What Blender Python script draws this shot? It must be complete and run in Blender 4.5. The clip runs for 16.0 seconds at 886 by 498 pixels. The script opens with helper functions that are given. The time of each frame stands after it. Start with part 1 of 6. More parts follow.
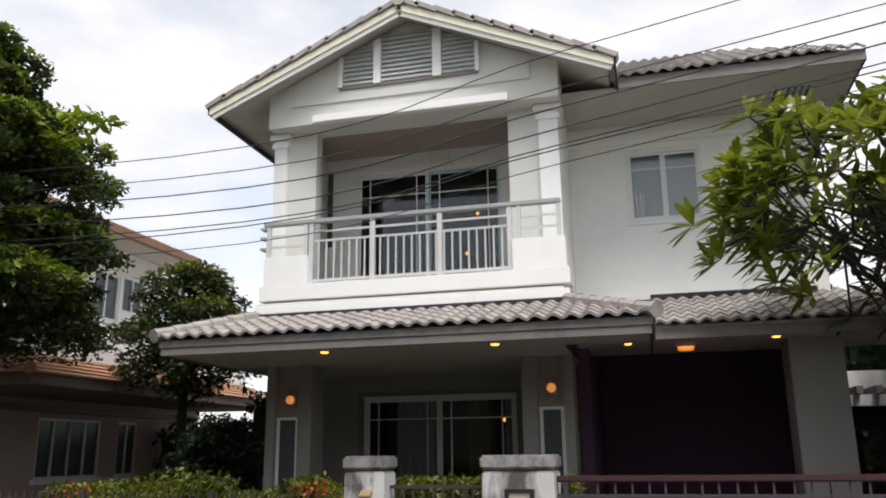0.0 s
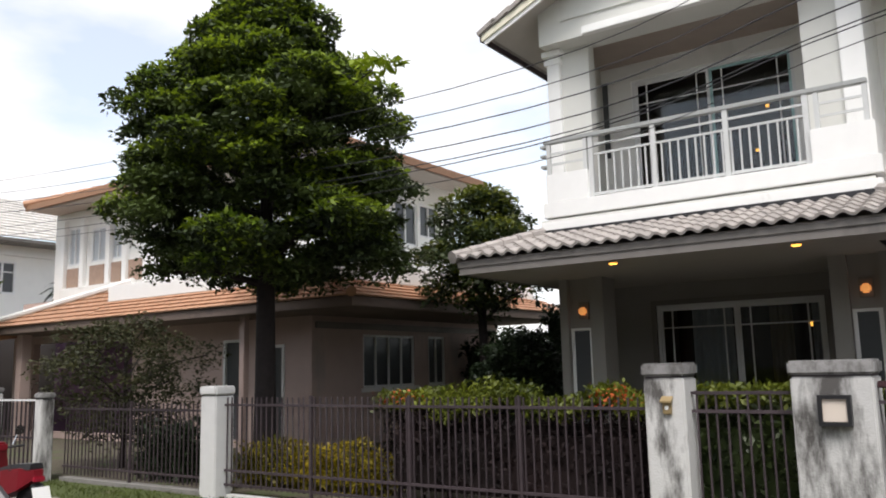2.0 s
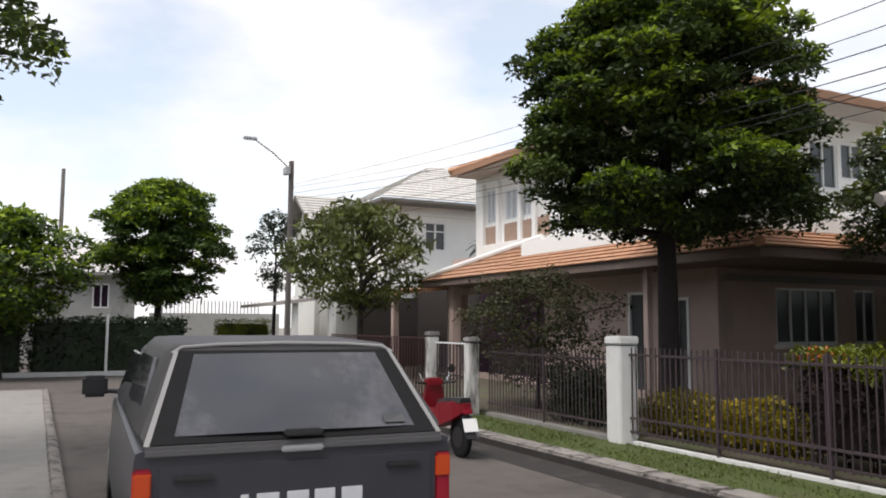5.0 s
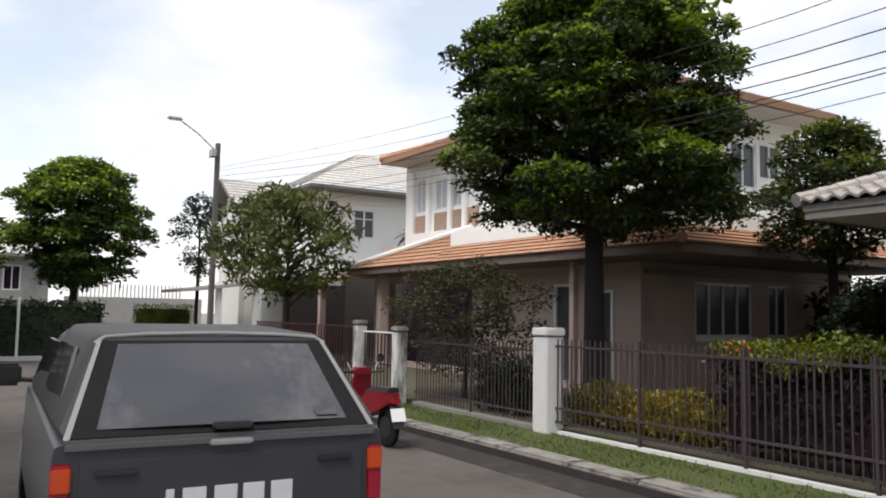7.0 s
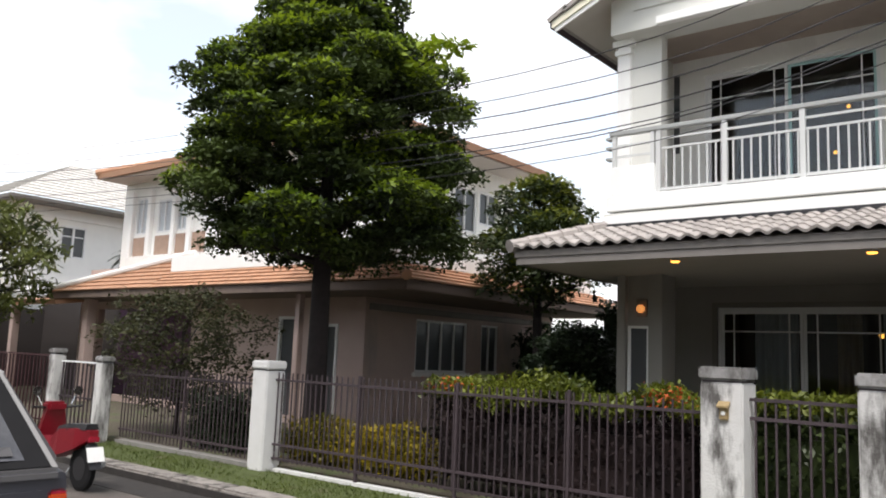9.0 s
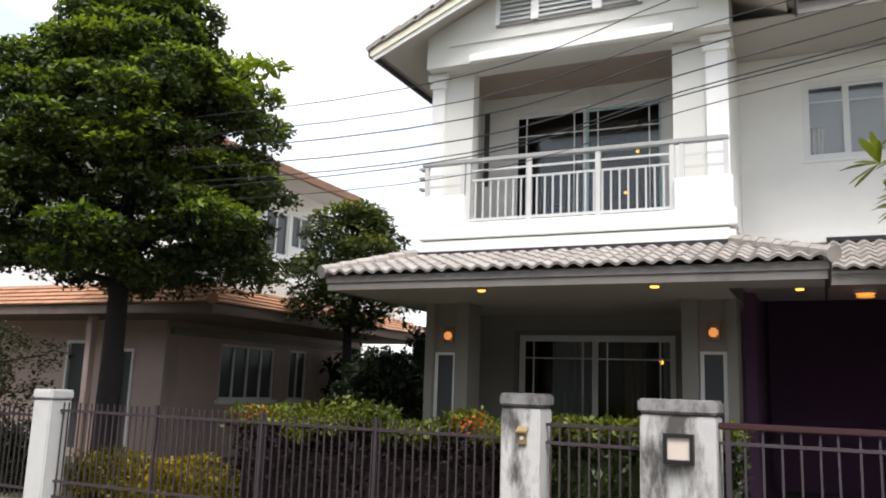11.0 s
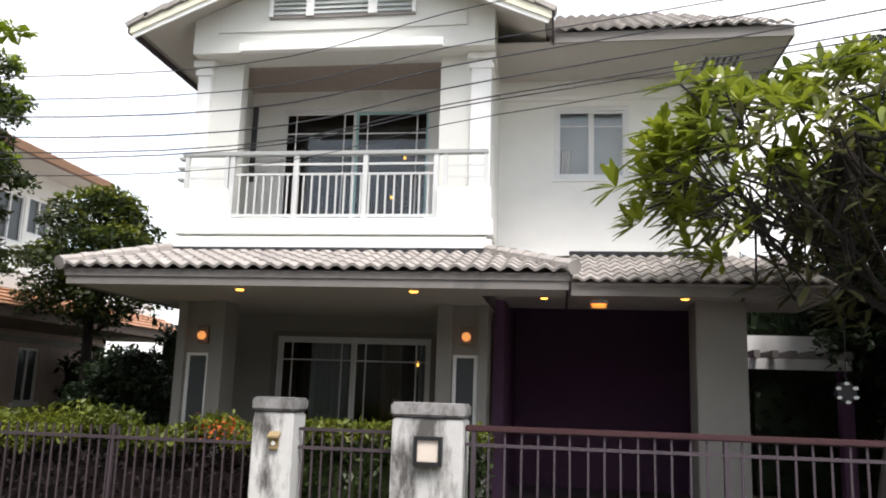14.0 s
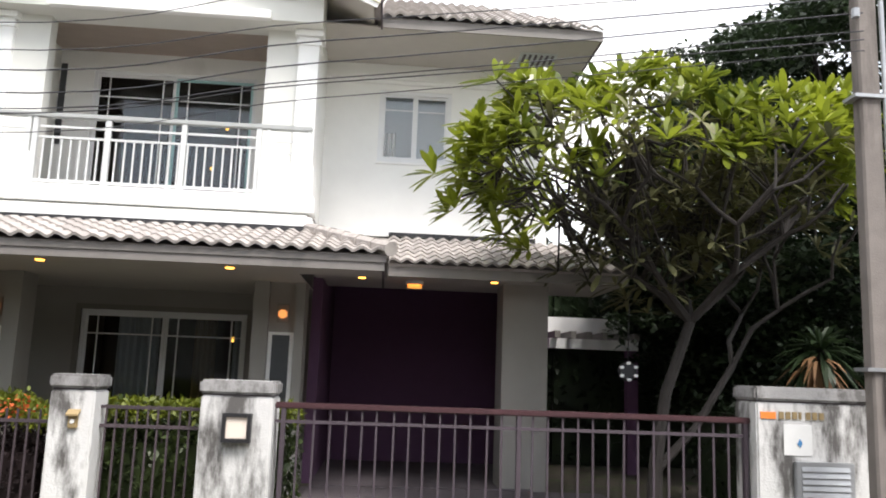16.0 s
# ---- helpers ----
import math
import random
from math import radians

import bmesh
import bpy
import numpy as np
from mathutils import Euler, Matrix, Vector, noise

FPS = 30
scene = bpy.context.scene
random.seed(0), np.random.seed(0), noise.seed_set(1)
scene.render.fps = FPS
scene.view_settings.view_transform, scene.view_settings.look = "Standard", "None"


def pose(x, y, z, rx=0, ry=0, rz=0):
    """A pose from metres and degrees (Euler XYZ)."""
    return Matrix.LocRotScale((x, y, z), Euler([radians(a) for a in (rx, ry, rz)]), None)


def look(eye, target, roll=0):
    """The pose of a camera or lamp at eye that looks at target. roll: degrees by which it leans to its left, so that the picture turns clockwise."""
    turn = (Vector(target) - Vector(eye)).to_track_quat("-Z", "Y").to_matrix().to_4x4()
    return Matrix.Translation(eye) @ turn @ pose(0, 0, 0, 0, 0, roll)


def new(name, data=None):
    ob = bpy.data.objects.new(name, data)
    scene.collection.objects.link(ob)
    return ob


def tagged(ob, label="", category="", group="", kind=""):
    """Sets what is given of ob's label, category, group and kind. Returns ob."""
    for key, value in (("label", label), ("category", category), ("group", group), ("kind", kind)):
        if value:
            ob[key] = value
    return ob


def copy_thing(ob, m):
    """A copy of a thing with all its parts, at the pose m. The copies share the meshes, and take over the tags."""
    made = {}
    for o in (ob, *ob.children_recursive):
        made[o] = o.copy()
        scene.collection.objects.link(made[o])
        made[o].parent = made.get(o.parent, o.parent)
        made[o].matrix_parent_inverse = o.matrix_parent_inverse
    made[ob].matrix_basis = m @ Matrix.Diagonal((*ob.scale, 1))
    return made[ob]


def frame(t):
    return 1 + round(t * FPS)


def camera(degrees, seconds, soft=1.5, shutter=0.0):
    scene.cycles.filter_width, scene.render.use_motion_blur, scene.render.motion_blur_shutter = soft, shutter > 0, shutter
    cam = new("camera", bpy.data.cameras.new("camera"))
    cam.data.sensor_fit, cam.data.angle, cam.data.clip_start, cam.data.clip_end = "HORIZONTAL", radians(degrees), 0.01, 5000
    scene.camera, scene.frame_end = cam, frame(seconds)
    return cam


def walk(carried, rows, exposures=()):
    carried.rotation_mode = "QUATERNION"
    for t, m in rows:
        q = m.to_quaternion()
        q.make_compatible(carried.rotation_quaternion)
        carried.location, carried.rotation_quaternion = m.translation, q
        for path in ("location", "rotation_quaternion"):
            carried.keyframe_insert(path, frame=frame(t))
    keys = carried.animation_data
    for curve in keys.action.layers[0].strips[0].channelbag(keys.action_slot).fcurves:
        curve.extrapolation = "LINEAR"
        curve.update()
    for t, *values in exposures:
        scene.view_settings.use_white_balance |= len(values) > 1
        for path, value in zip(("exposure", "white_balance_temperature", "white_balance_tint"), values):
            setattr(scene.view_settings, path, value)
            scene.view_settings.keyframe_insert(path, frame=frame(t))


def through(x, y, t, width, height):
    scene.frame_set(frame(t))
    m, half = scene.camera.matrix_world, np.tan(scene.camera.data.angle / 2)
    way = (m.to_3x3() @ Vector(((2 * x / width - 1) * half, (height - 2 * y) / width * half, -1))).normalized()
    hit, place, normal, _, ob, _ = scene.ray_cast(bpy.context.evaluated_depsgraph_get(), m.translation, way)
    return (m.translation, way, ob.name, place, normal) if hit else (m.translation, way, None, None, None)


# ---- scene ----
cam = camera(57.8, 16.0, soft=1.9)
PATH = [
    (0, (-1.309, 0.507, 1.707), (-1.79, 2.385, 2.2), -0.7),
    (0.5, (-1.303, 0.458, 1.711), (-1.956, 2.3, 2.137), -0.8),
    (1, (-1.294, 0.41, 1.712), (-2.114, 2.197, 2.078), -1.2),
    (1.5, (-1.287, 0.374, 1.706), (-2.265, 2.089, 2.028), -1.3),
    (2, (-1.292, 0.368, 1.695), (-2.417, 1.995, 1.988), -1.4),
    (2.5, (-1.287, 0.374, 1.682), (-2.552, 1.9, 1.952), -1.4),
    (3, (-1.273, 0.386, 1.67), (-2.667, 1.798, 1.921), -1.2),
    (3.5, (-1.245, 0.399, 1.661), (-2.757, 1.687, 1.895), -1.1),
    (4, (-1.228, 0.412, 1.659), (-2.846, 1.567, 1.88), -0.9),
    (4.5, (-1.22, 0.417, 1.659), (-2.931, 1.432, 1.864), -0.4),
    (4.7, (-1.219, 0.417, 1.661), (-2.963, 1.376, 1.86), -0.1),
    (5.75, (-1.236, 0.402, 1.674), (-3.04, 1.246, 1.851), 0.3),
    (6.8, (-1.262, 0.386, 1.69), (-2.994, 1.375, 1.845), 0.8),
    (7, (-1.27, 0.383, 1.69), (-2.961, 1.438, 1.852), 1.0),
    (7.5, (-1.289, 0.395, 1.69), (-2.869, 1.606, 1.875), 1.5),
    (8, (-1.307, 0.423, 1.688), (-2.773, 1.768, 1.899), 1.9),
    (8.5, (-1.334, 0.457, 1.688), (-2.687, 1.91, 1.927), 2.3),
    (9, (-1.342, 0.476, 1.69), (-2.587, 2.019, 1.953), 2.3),
    (9.5, (-1.327, 0.472, 1.693), (-2.469, 2.089, 1.978), 2.3),
    (10, (-1.326, 0.467, 1.701), (-2.367, 2.147, 2.006), 2.2),
    (12.5, (-1.353, 0.538, 1.743), (-1.93, 2.417, 2.112), 1.9),
    (13, (-1.35, 0.558, 1.747), (-1.835, 2.462, 2.118), 1.9),
    (13.5, (-1.342, 0.568, 1.753), (-1.732, 2.495, 2.119), 1.8),
    (14, (-1.329, 0.563, 1.759), (-1.626, 2.508, 2.116), 1.9),
    (14.5, (-1.308, 0.526, 1.767), (-1.506, 2.487, 2.112), 1.9),
    (15, (-1.283, 0.466, 1.776), (-1.376, 2.436, 2.108), 1.9),
    (15.5, (-1.26, 0.403, 1.782), (-1.242, 2.377, 2.104), 2.0),
    (16, (-1.237, 0.344, 1.787), (-1.101, 2.315, 2.099), 2.1),
]
walk(cam, [(t, look(eye, target, roll)) for t, eye, target, roll in PATH], [(t, stops, 6600, 13.5) for t, stops in ((0.0, -0.27), (1.5, -0.12), (3.5, -0.08), (4.5, -0.2), (7.0, -0.22), (9.0, 0.1), (10.0, 0.18), (12.5, 0.16), (14.0, 0.36), (16.0, 0.66))])

# ---- world, sun, exposure ----
world = bpy.data.worlds.new("sky")
scene.world = world
world.use_nodes = True
wn, wl = world.node_tree.nodes, world.node_tree.links
wn.clear()
w_out = wn.new("ShaderNodeOutputWorld")
w_bg = wn.new("ShaderNodeBackground")
w_sky = wn.new("ShaderNodeTexSky")
w_sky.sky_type, w_sky.sun_disc = "NISHITA", False
w_sky.sun_elevation, w_sky.sun_rotation = radians(59), radians(153)
w_gain = wn.new("ShaderNodeMix")
w_gain.data_type, w_gain.blend_type = "RGBA", "MULTIPLY"
w_gain.inputs[0].default_value = 1.0
w_gain.inputs[7].default_value = (3.2, 3.6, 3.45, 1)
w_map = wn.new("ShaderNodeMapping")
w_map.inputs["Scale"].default_value = (1.0, 1.0, 2.6)
w_co = wn.new("ShaderNodeTexCoord")
w_noise = wn.new("ShaderNodeTexNoise")
w_noise.inputs["Scale"].default_value, w_noise.inputs["Detail"].default_value = 2.3, 7.0
w_noise.inputs["Roughness"].default_value = 0.52
w_ramp = wn.new("ShaderNodeValToRGB")
w_ramp.color_ramp.elements[0].position, w_ramp.color_ramp.elements[1].position = 0.38, 0.58
w_ramp.color_ramp.elements[0].color = (0.48, 0.48, 0.48, 1)
w_mix = wn.new("ShaderNodeMix")
w_mix.data_type = "RGBA"
w_mix.inputs[7].default_value = (17.6, 17.7, 17.8, 1)
wl.new(w_co.outputs["Generated"], w_map.inputs["Vector"])
wl.new(w_map.outputs[0], w_noise.inputs["Vector"])
wl.new(w_noise.outputs["Fac"], w_ramp.inputs[0])
wl.new(w_sky.outputs[0], w_gain.inputs[6])
wl.new(w_gain.outputs[2], w_mix.inputs[6])
wl.new(w_ramp.outputs[0], w_mix.inputs[0])
wl.new(w_mix.outputs[2], w_bg.inputs["Color"])
w_bg.inputs["Strength"].default_value = 0.072
wl.new(w_bg.outputs[0], w_out.inputs[0])

sun_data = bpy.data.lights.new("sun", "SUN")
sun_data.energy, sun_data.angle, sun_data.color = 4.0, radians(24), (1.0, 0.975, 0.94)
sun = new("sun", sun_data)
sun.matrix_world = look((3, -6, 26), (-4, 8, 0))


# ---- materials ----
def material(name, base, rough=0.6, spread=0.08, scale=6.0, bump=0.0, bump_scale=40.0, metal=0.0, stain=None, stain_amount=0.0, stain_scale=1.2, streak=1.0, spec=0.5):
    """A surface with fine grain, slow blotches and a bump; stain adds a second colour in patches stretched downwards by streak."""
    m = bpy.data.materials.new(name)
    m.use_nodes = True
    n, l = m.node_tree.nodes, m.node_tree.links
    b = n["Principled BSDF"]
    b.inputs["Roughness"].default_value, b.inputs["Metallic"].default_value = rough, metal
    b.inputs["Specular IOR Level"].default_value = spec
    co = n.new("ShaderNodeTexCoord")
    grain = n.new("ShaderNodeTexNoise")
    grain.inputs["Scale"].default_value, grain.inputs["Detail"].default_value = scale, 6.0
    l.new(co.outputs["Object"], grain.inputs["Vector"])
    hsv = n.new("ShaderNodeHueSaturation")
    hsv.inputs["Color"].default_value = (*base, 1)
    span = n.new("ShaderNodeMapRange")
    span.inputs["To Min"].default_value, span.inputs["To Max"].default_value = 1 - 2.2 * spread, 1 + 2.2 * spread
    l.new(grain.outputs["Fac"], span.inputs[0])
    info = n.new("ShaderNodeObjectInfo")
    vary = n.new("ShaderNodeMapRange")
    vary.inputs["To Min"].default_value, vary.inputs["To Max"].default_value = 1 - spread, 1 + spread
    l.new(info.outputs["Random"], vary.inputs[0])
    both = n.new("ShaderNodeMath")
    both.operation = "MULTIPLY"
    l.new(span.outputs[0], both.inputs[0])
    l.new(vary.outputs[0], both.inputs[1])
    l.new(both.outputs[0], hsv.inputs["Value"])
    colour = hsv.outputs[0]
    if stain:
        geo = n.new("ShaderNodeNewGeometry")
        mp = n.new("ShaderNodeMapping")
        mp.inputs["Scale"].default_value = (1, 1, 1 / streak)
        l.new(geo.outputs["Position"], mp.inputs["Vector"])
        patch = n.new("ShaderNodeTexNoise")
        patch.inputs["Scale"].default_value, patch.inputs["Detail"].default_value, patch.inputs["Roughness"].default_value = stain_scale, 8.0, 0.65
        l.new(mp.outputs[0], patch.inputs["Vector"])
        edge = n.new("ShaderNodeMapRange")
        edge.inputs["From Min"].default_value, edge.inputs["From Max"].default_value = 0.72 - 0.4 * stain_amount, 0.86 - 0.4 * stain_amount
        l.new(patch.outputs["Fac"], edge.inputs[0])
        mix = n.new("ShaderNodeMix")
        mix.data_type = "RGBA"
        mix.inputs[7].default_value = (*stain, 1)
        l.new(edge.outputs[0], mix.inputs[0])
        l.new(colour, mix.inputs[6])
        colour = mix.outputs[2]
    l.new(colour, b.inputs["Base Color"])
    if bump:
        fine = n.new("ShaderNodeTexNoise")
        fine.inputs["Scale"].default_value, fine.inputs["Detail"].default_value = bump_scale, 5.0
        l.new(co.outputs["Object"], fine.inputs["Vector"])
        bp = n.new("ShaderNodeBump")
        bp.inputs["Strength"].default_value, bp.inputs["Distance"].default_value = bump, 0.02
        l.new(fine.outputs["Fac"], bp.inputs["Height"])
        l.new(bp.outputs[0], b.inputs["Normal"])
    return m


def leaf_material(name, dark, light, gloss=0.4, through=0.3):
    """Leaves that differ one by one, with light passing through them."""
    m = bpy.data.materials.new(name)
    m.use_nodes = True
    n, l = m.node_tree.nodes, m.node_tree.links
    b = n["Principled BSDF"]
    b.inputs["Roughness"].default_value = gloss
    b.inputs["Specular IOR Level"].default_value = 0.3
    geo = n.new("ShaderNodeNewGeometry")
    ramp = n.new("ShaderNodeValToRGB")
    ramp.color_ramp.elements[0].color, ramp.color_ramp.elements[1].color = (*dark, 1), (*light, 1)
    blotch = n.new("ShaderNodeTexNoise")
    blotch.inputs["Scale"].default_value, blotch.inputs["Detail"].default_value = 1.3, 3.0
    l.new(geo.outputs["Position"], blotch.inputs["Vector"])
    mean = n.new("ShaderNodeMath")
    mean.operation = "MULTIPLY_ADD"
    mean.inputs[1].default_value = 0.4
    half = n.new("ShaderNodeMath")
    half.operation = "MULTIPLY_ADD"
    half.inputs[1].default_value, half.inputs[2].default_value = 2.0, -0.7
    l.new(blotch.outputs["Fac"], half.inputs[0])
    l.new(geo.outputs["Random Per Island"], mean.inputs[0])
    l.new(half.outputs[0], mean.inputs[2])
    l.new(mean.outputs[0], ramp.inputs[0])
    l.new(ramp.outputs[0], b.inputs["Base Color"])
    t = n.new("ShaderNodeBsdfTranslucent")
    l.new(ramp.outputs[0], t.inputs["Color"])
    mix = n.new("ShaderNodeMixShader")
    mix.inputs[0].default_value = through
    l.new(b.outputs[0], mix.inputs[1])
    l.new(t.outputs[0], mix.inputs[2])
    l.new(mix.outputs[0], n["Material Output"].inputs["Surface"])
    return m


def glow(name, colour, strength):
    m = bpy.data.materials.new(name)
    m.use_nodes = True
    b = m.node_tree.nodes["Principled BSDF"]
    b.inputs["Base Color"].default_value = (*colour, 1)
    b.inputs["Emission Color"].default_value = (*colour, 1)
    b.inputs["Emission Strength"].default_value = strength
    return m


def glass(name, tint=(0.8, 0.86, 0.86), rough=0.02):
    m = bpy.data.materials.new(name)
    m.use_nodes = True
    b = m.node_tree.nodes["Principled BSDF"]
    b.inputs["Base Color"].default_value = (*tint, 1)
    b.inputs["Roughness"].default_value, b.inputs["Transmission Weight"].default_value = rough, 1.0
    b.inputs["IOR"].default_value = 1.5
    return m


# tower grey: its own paint, with the eaves' shade put into it too
GREY_WALL = material("grey_paint_with_eave_shade", (0.65, 0.65, 0.61), 0.7, 0.03, 3, 0.08, 90, stain=(0.42, 0.42, 0.39), stain_amount=0.25, stain_scale=0.9, streak=3)
# darker copy of the grey; the canopy's shade is put into its colour
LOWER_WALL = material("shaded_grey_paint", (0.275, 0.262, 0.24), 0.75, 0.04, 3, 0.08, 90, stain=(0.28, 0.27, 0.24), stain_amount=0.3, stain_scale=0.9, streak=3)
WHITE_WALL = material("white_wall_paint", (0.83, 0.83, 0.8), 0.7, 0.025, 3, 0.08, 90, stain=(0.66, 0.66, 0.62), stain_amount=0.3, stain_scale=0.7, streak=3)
FAR_WALL = material("grimy_grey_wall", (0.36, 0.36, 0.345), 0.8, 0.06, 3, 0.08, 60, stain=(0.22, 0.22, 0.2), stain_amount=0.4, stain_scale=0.8, streak=3)
TRIM = material("white_trim_paint", (0.83, 0.83, 0.81), 0.55, 0.02, 5, 0.03, 60, stain=(0.62, 0.62, 0.58), stain_amount=0.2, stain_scale=1.5, streak=2)
FASCIA = material("fascia_paint", (0.2, 0.183, 0.168), 0.6, 0.05, 5, 0.03, 60, stain=(0.13, 0.12, 0.11), stain_amount=0.35, stain_scale=1.4, streak=2)
CREAM = material("cream_paint", (0.74, 0.71, 0.56), 0.55, 0.03, 5, 0.03, 60)
SOFFIT = material("soffit_board", (0.46, 0.435, 0.4), 0.75, 0.03, 4)
BALCONY_BOARD = material("beige_brown_ceiling_board", (0.4, 0.33, 0.28), 0.75, 0.05, 4)
TILE = material("grey_roof_tile", (0.34, 0.312, 0.29), 0.75, 0.16, 7, 0.25, 50, stain=(0.2, 0.19, 0.18), stain_amount=0.4, stain_scale=5)
TERRACOTTA = material("terracotta_paint", (0.28, 0.15, 0.085), 0.6, 0.08, 5, 0.05, 60)
ORANGE_TILE = material("orange_roof_tile", (0.43, 0.235, 0.14), 0.7, 0.14, 6, 0.25, 50, stain=(0.24, 0.13, 0.08), stain_amount=0.4, stain_scale=3)
PALE_TILE = material("pale_roof_tile", (0.5, 0.48, 0.45), 0.75, 0.12, 6, 0.2, 40, stain=(0.33, 0.31, 0.29), stain_amount=0.4, stain_scale=2)
BEIGE_WALL = material("beige_wall_paint", (0.47, 0.36, 0.32), 0.75, 0.04, 3, 0.08, 90, stain=(0.33, 0.29, 0.26), stain_amount=0.35, stain_scale=0.8, streak=3)
BROWN_PANEL = material("brown_panel", (0.36, 0.25, 0.19), 0.7, 0.1, 9, 0.1, 60)
POST = material("stained_white_post", (0.56, 0.555, 0.54), 0.8, 0.05, 8, 0.2, 50, stain=(0.09, 0.085, 0.08), stain_amount=0.58, stain_scale=3.2, streak=3.5)
POST_CAP = material("weathered_post_cap", (0.27, 0.265, 0.26), 0.85, 0.12, 9, 0.25, 50, stain=(0.12, 0.115, 0.11), stain_amount=0.62, stain_scale=5, streak=1.6)
CLEAN_POST = material("white_post", (0.62, 0.62, 0.61), 0.75, 0.03, 8, 0.12, 60, stain=(0.35, 0.34, 0.32), stain_amount=0.33, stain_scale=2.6, streak=3)
IRON = material("brown_black_iron", (0.05, 0.037, 0.042), 0.6, 0.15, 14, 0.08, 80, spec=0.4)
GATE_BAR = material("purple_grey_iron", (0.056, 0.042, 0.052), 0.55, 0.12, 12, 0.05, 80)
GATE_RED = material("dull_red_rail", (0.045, 0.016, 0.019), 0.5, 0.12, 12, 0.05, 80)
RAIL_GREY = material("pale_grey_rail", (0.55, 0.56, 0.55), 0.45, 0.03, 8)
RAIL_TOP = material("grey_top_rail", (0.34, 0.35, 0.34), 0.45, 0.04, 8)
ALU = material("white_aluminium", (0.75, 0.76, 0.76), 0.4, 0.02, 8)
TEAL_ALU = material("teal_edged_aluminium", (0.35, 0.55, 0.55), 0.35, 0.02, 8)
GLASS = glass("window_glass", (0.5, 0.55, 0.57))
CLEAR_GLASS = glass("clear_window_glass", (0.86, 0.9, 0.92))
# near black: the dimness of the interiors is put into the wall colour
SHADE_BLACK = material("black_shade_colour", (0.03, 0.024, 0.022), 0.8, 0.04, 4)
ROOM_FLOOR = material("room_floor", (0.16, 0.1, 0.06), 0.4, 0.1, 5)
CURTAIN = material("grey_curtain", (0.68, 0.71, 0.74), 0.9, 0.06, 12, 0.2, 30)
BROWN_CURTAIN = material("brown_curtain", (0.4, 0.27, 0.15), 0.9, 0.08, 12, 0.2, 30)
BLIND = material("pale_blind", (0.5, 0.54, 0.57), 0.8, 0.03, 8)
# dark purple: the carport's deep shade is put into this base colour
SHADE_PURPLE = material("purple_shade_colour", (0.125, 0.06, 0.12), 0.8, 0.06, 4, 0.05, 60)
CONCRETE = material("concrete", (0.22, 0.21, 0.195), 0.85, 0.1, 5, 0.3, 60, stain=(0.17, 0.165, 0.155), stain_amount=0.4, stain_scale=1.6)
DRIVE = material("dark_concrete", (0.095, 0.08, 0.086), 0.8, 0.12, 5, 0.3, 60, stain=(0.06, 0.052, 0.055), stain_amount=0.45, stain_scale=1.6)
KERB = material("kerb_concrete", (0.24, 0.22, 0.2), 0.9, 0.14, 7, 0.35, 50, stain=(0.06, 0.055, 0.05), stain_amount=0.58, stain_scale=5.0)
ROAD = material("worn_concrete_road", (0.105, 0.09, 0.08), 0.85, 0.14, 3, 0.25, 90, stain=(0.05, 0.045, 0.04), stain_amount=0.5, stain_scale=0.8)
GUTTER = material("dark_gutter", (0.024, 0.021, 0.019), 0.8, 0.2, 6, 0.3, 60, stain=(0.07, 0.062, 0.052), stain_amount=0.45, stain_scale=1.5)
SHADE_WALL = material("sky_block_wall", (0.14, 0.14, 0.12), 0.9, 0.1, 3, stain=(0.08, 0.09, 0.06), stain_amount=0.45, stain_scale=0.6)
SOIL = material("garden_soil", (0.1, 0.085, 0.06), 0.95, 0.2, 6, 0.4, 40, stain=(0.07, 0.1, 0.03), stain_amount=0.5, stain_scale=2)
EARTH = material("far_ground", (0.2, 0.19, 0.16), 0.95, 0.15, 2, stain=(0.12, 0.13, 0.07), stain_amount=0.45, stain_scale=0.3)
TURF = material("turf", (0.068, 0.09, 0.02), 0.95, 0.25, 12, 0.5, 60, stain=(0.09, 0.08, 0.04), stain_amount=0.4, stain_scale=2.5)
POLE = material("concrete_pole", (0.17, 0.15, 0.135), 0.85, 0.12, 6, 0.2, 60, stain=(0.1, 0.085, 0.075), stain_amount=0.5, stain_scale=3, streak=5)
DARK_POLE = material("dark_pole_concrete", (0.1, 0.09, 0.085), 0.85, 0.12, 6, 0.2, 60, stain=(0.07, 0.06, 0.055), stain_amount=0.5, stain_scale=3, streak=5)
WARM_SOFFIT = material("brown_soffit_board", (0.16, 0.12, 0.1), 0.8, 0.06, 4, stain=(0.1, 0.08, 0.07), stain_amount=0.4, stain_scale=1.5)
WIRE = material("black_cable", (0.03, 0.03, 0.035), 0.6, 0.1, 5)
BARK = material("brown_bark", (0.024, 0.018, 0.018), 0.95, 0.25, 9, 0.6, 24)
GREY_BARK = material("grey_bark", (0.034, 0.029, 0.026), 0.9, 0.2, 8, 0.4, 30)
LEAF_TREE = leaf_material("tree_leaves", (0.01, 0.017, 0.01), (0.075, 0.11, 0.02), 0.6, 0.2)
# fresh top leaves, with sunlight from above put into their colour
LEAF_SUNLIT = leaf_material("sunlit_tree_leaves", (0.055, 0.1, 0.01), (0.26, 0.35, 0.018), 0.5, 0.35)
LEAF_STREET = leaf_material("street_tree_leaves", (0.012, 0.028, 0.009), (0.08, 0.135, 0.022), 0.5, 0.25)
LEAF_DARK = leaf_material("dark_leaves", (0.007, 0.013, 0.007), (0.03, 0.05, 0.02), 0.45, 0.25)
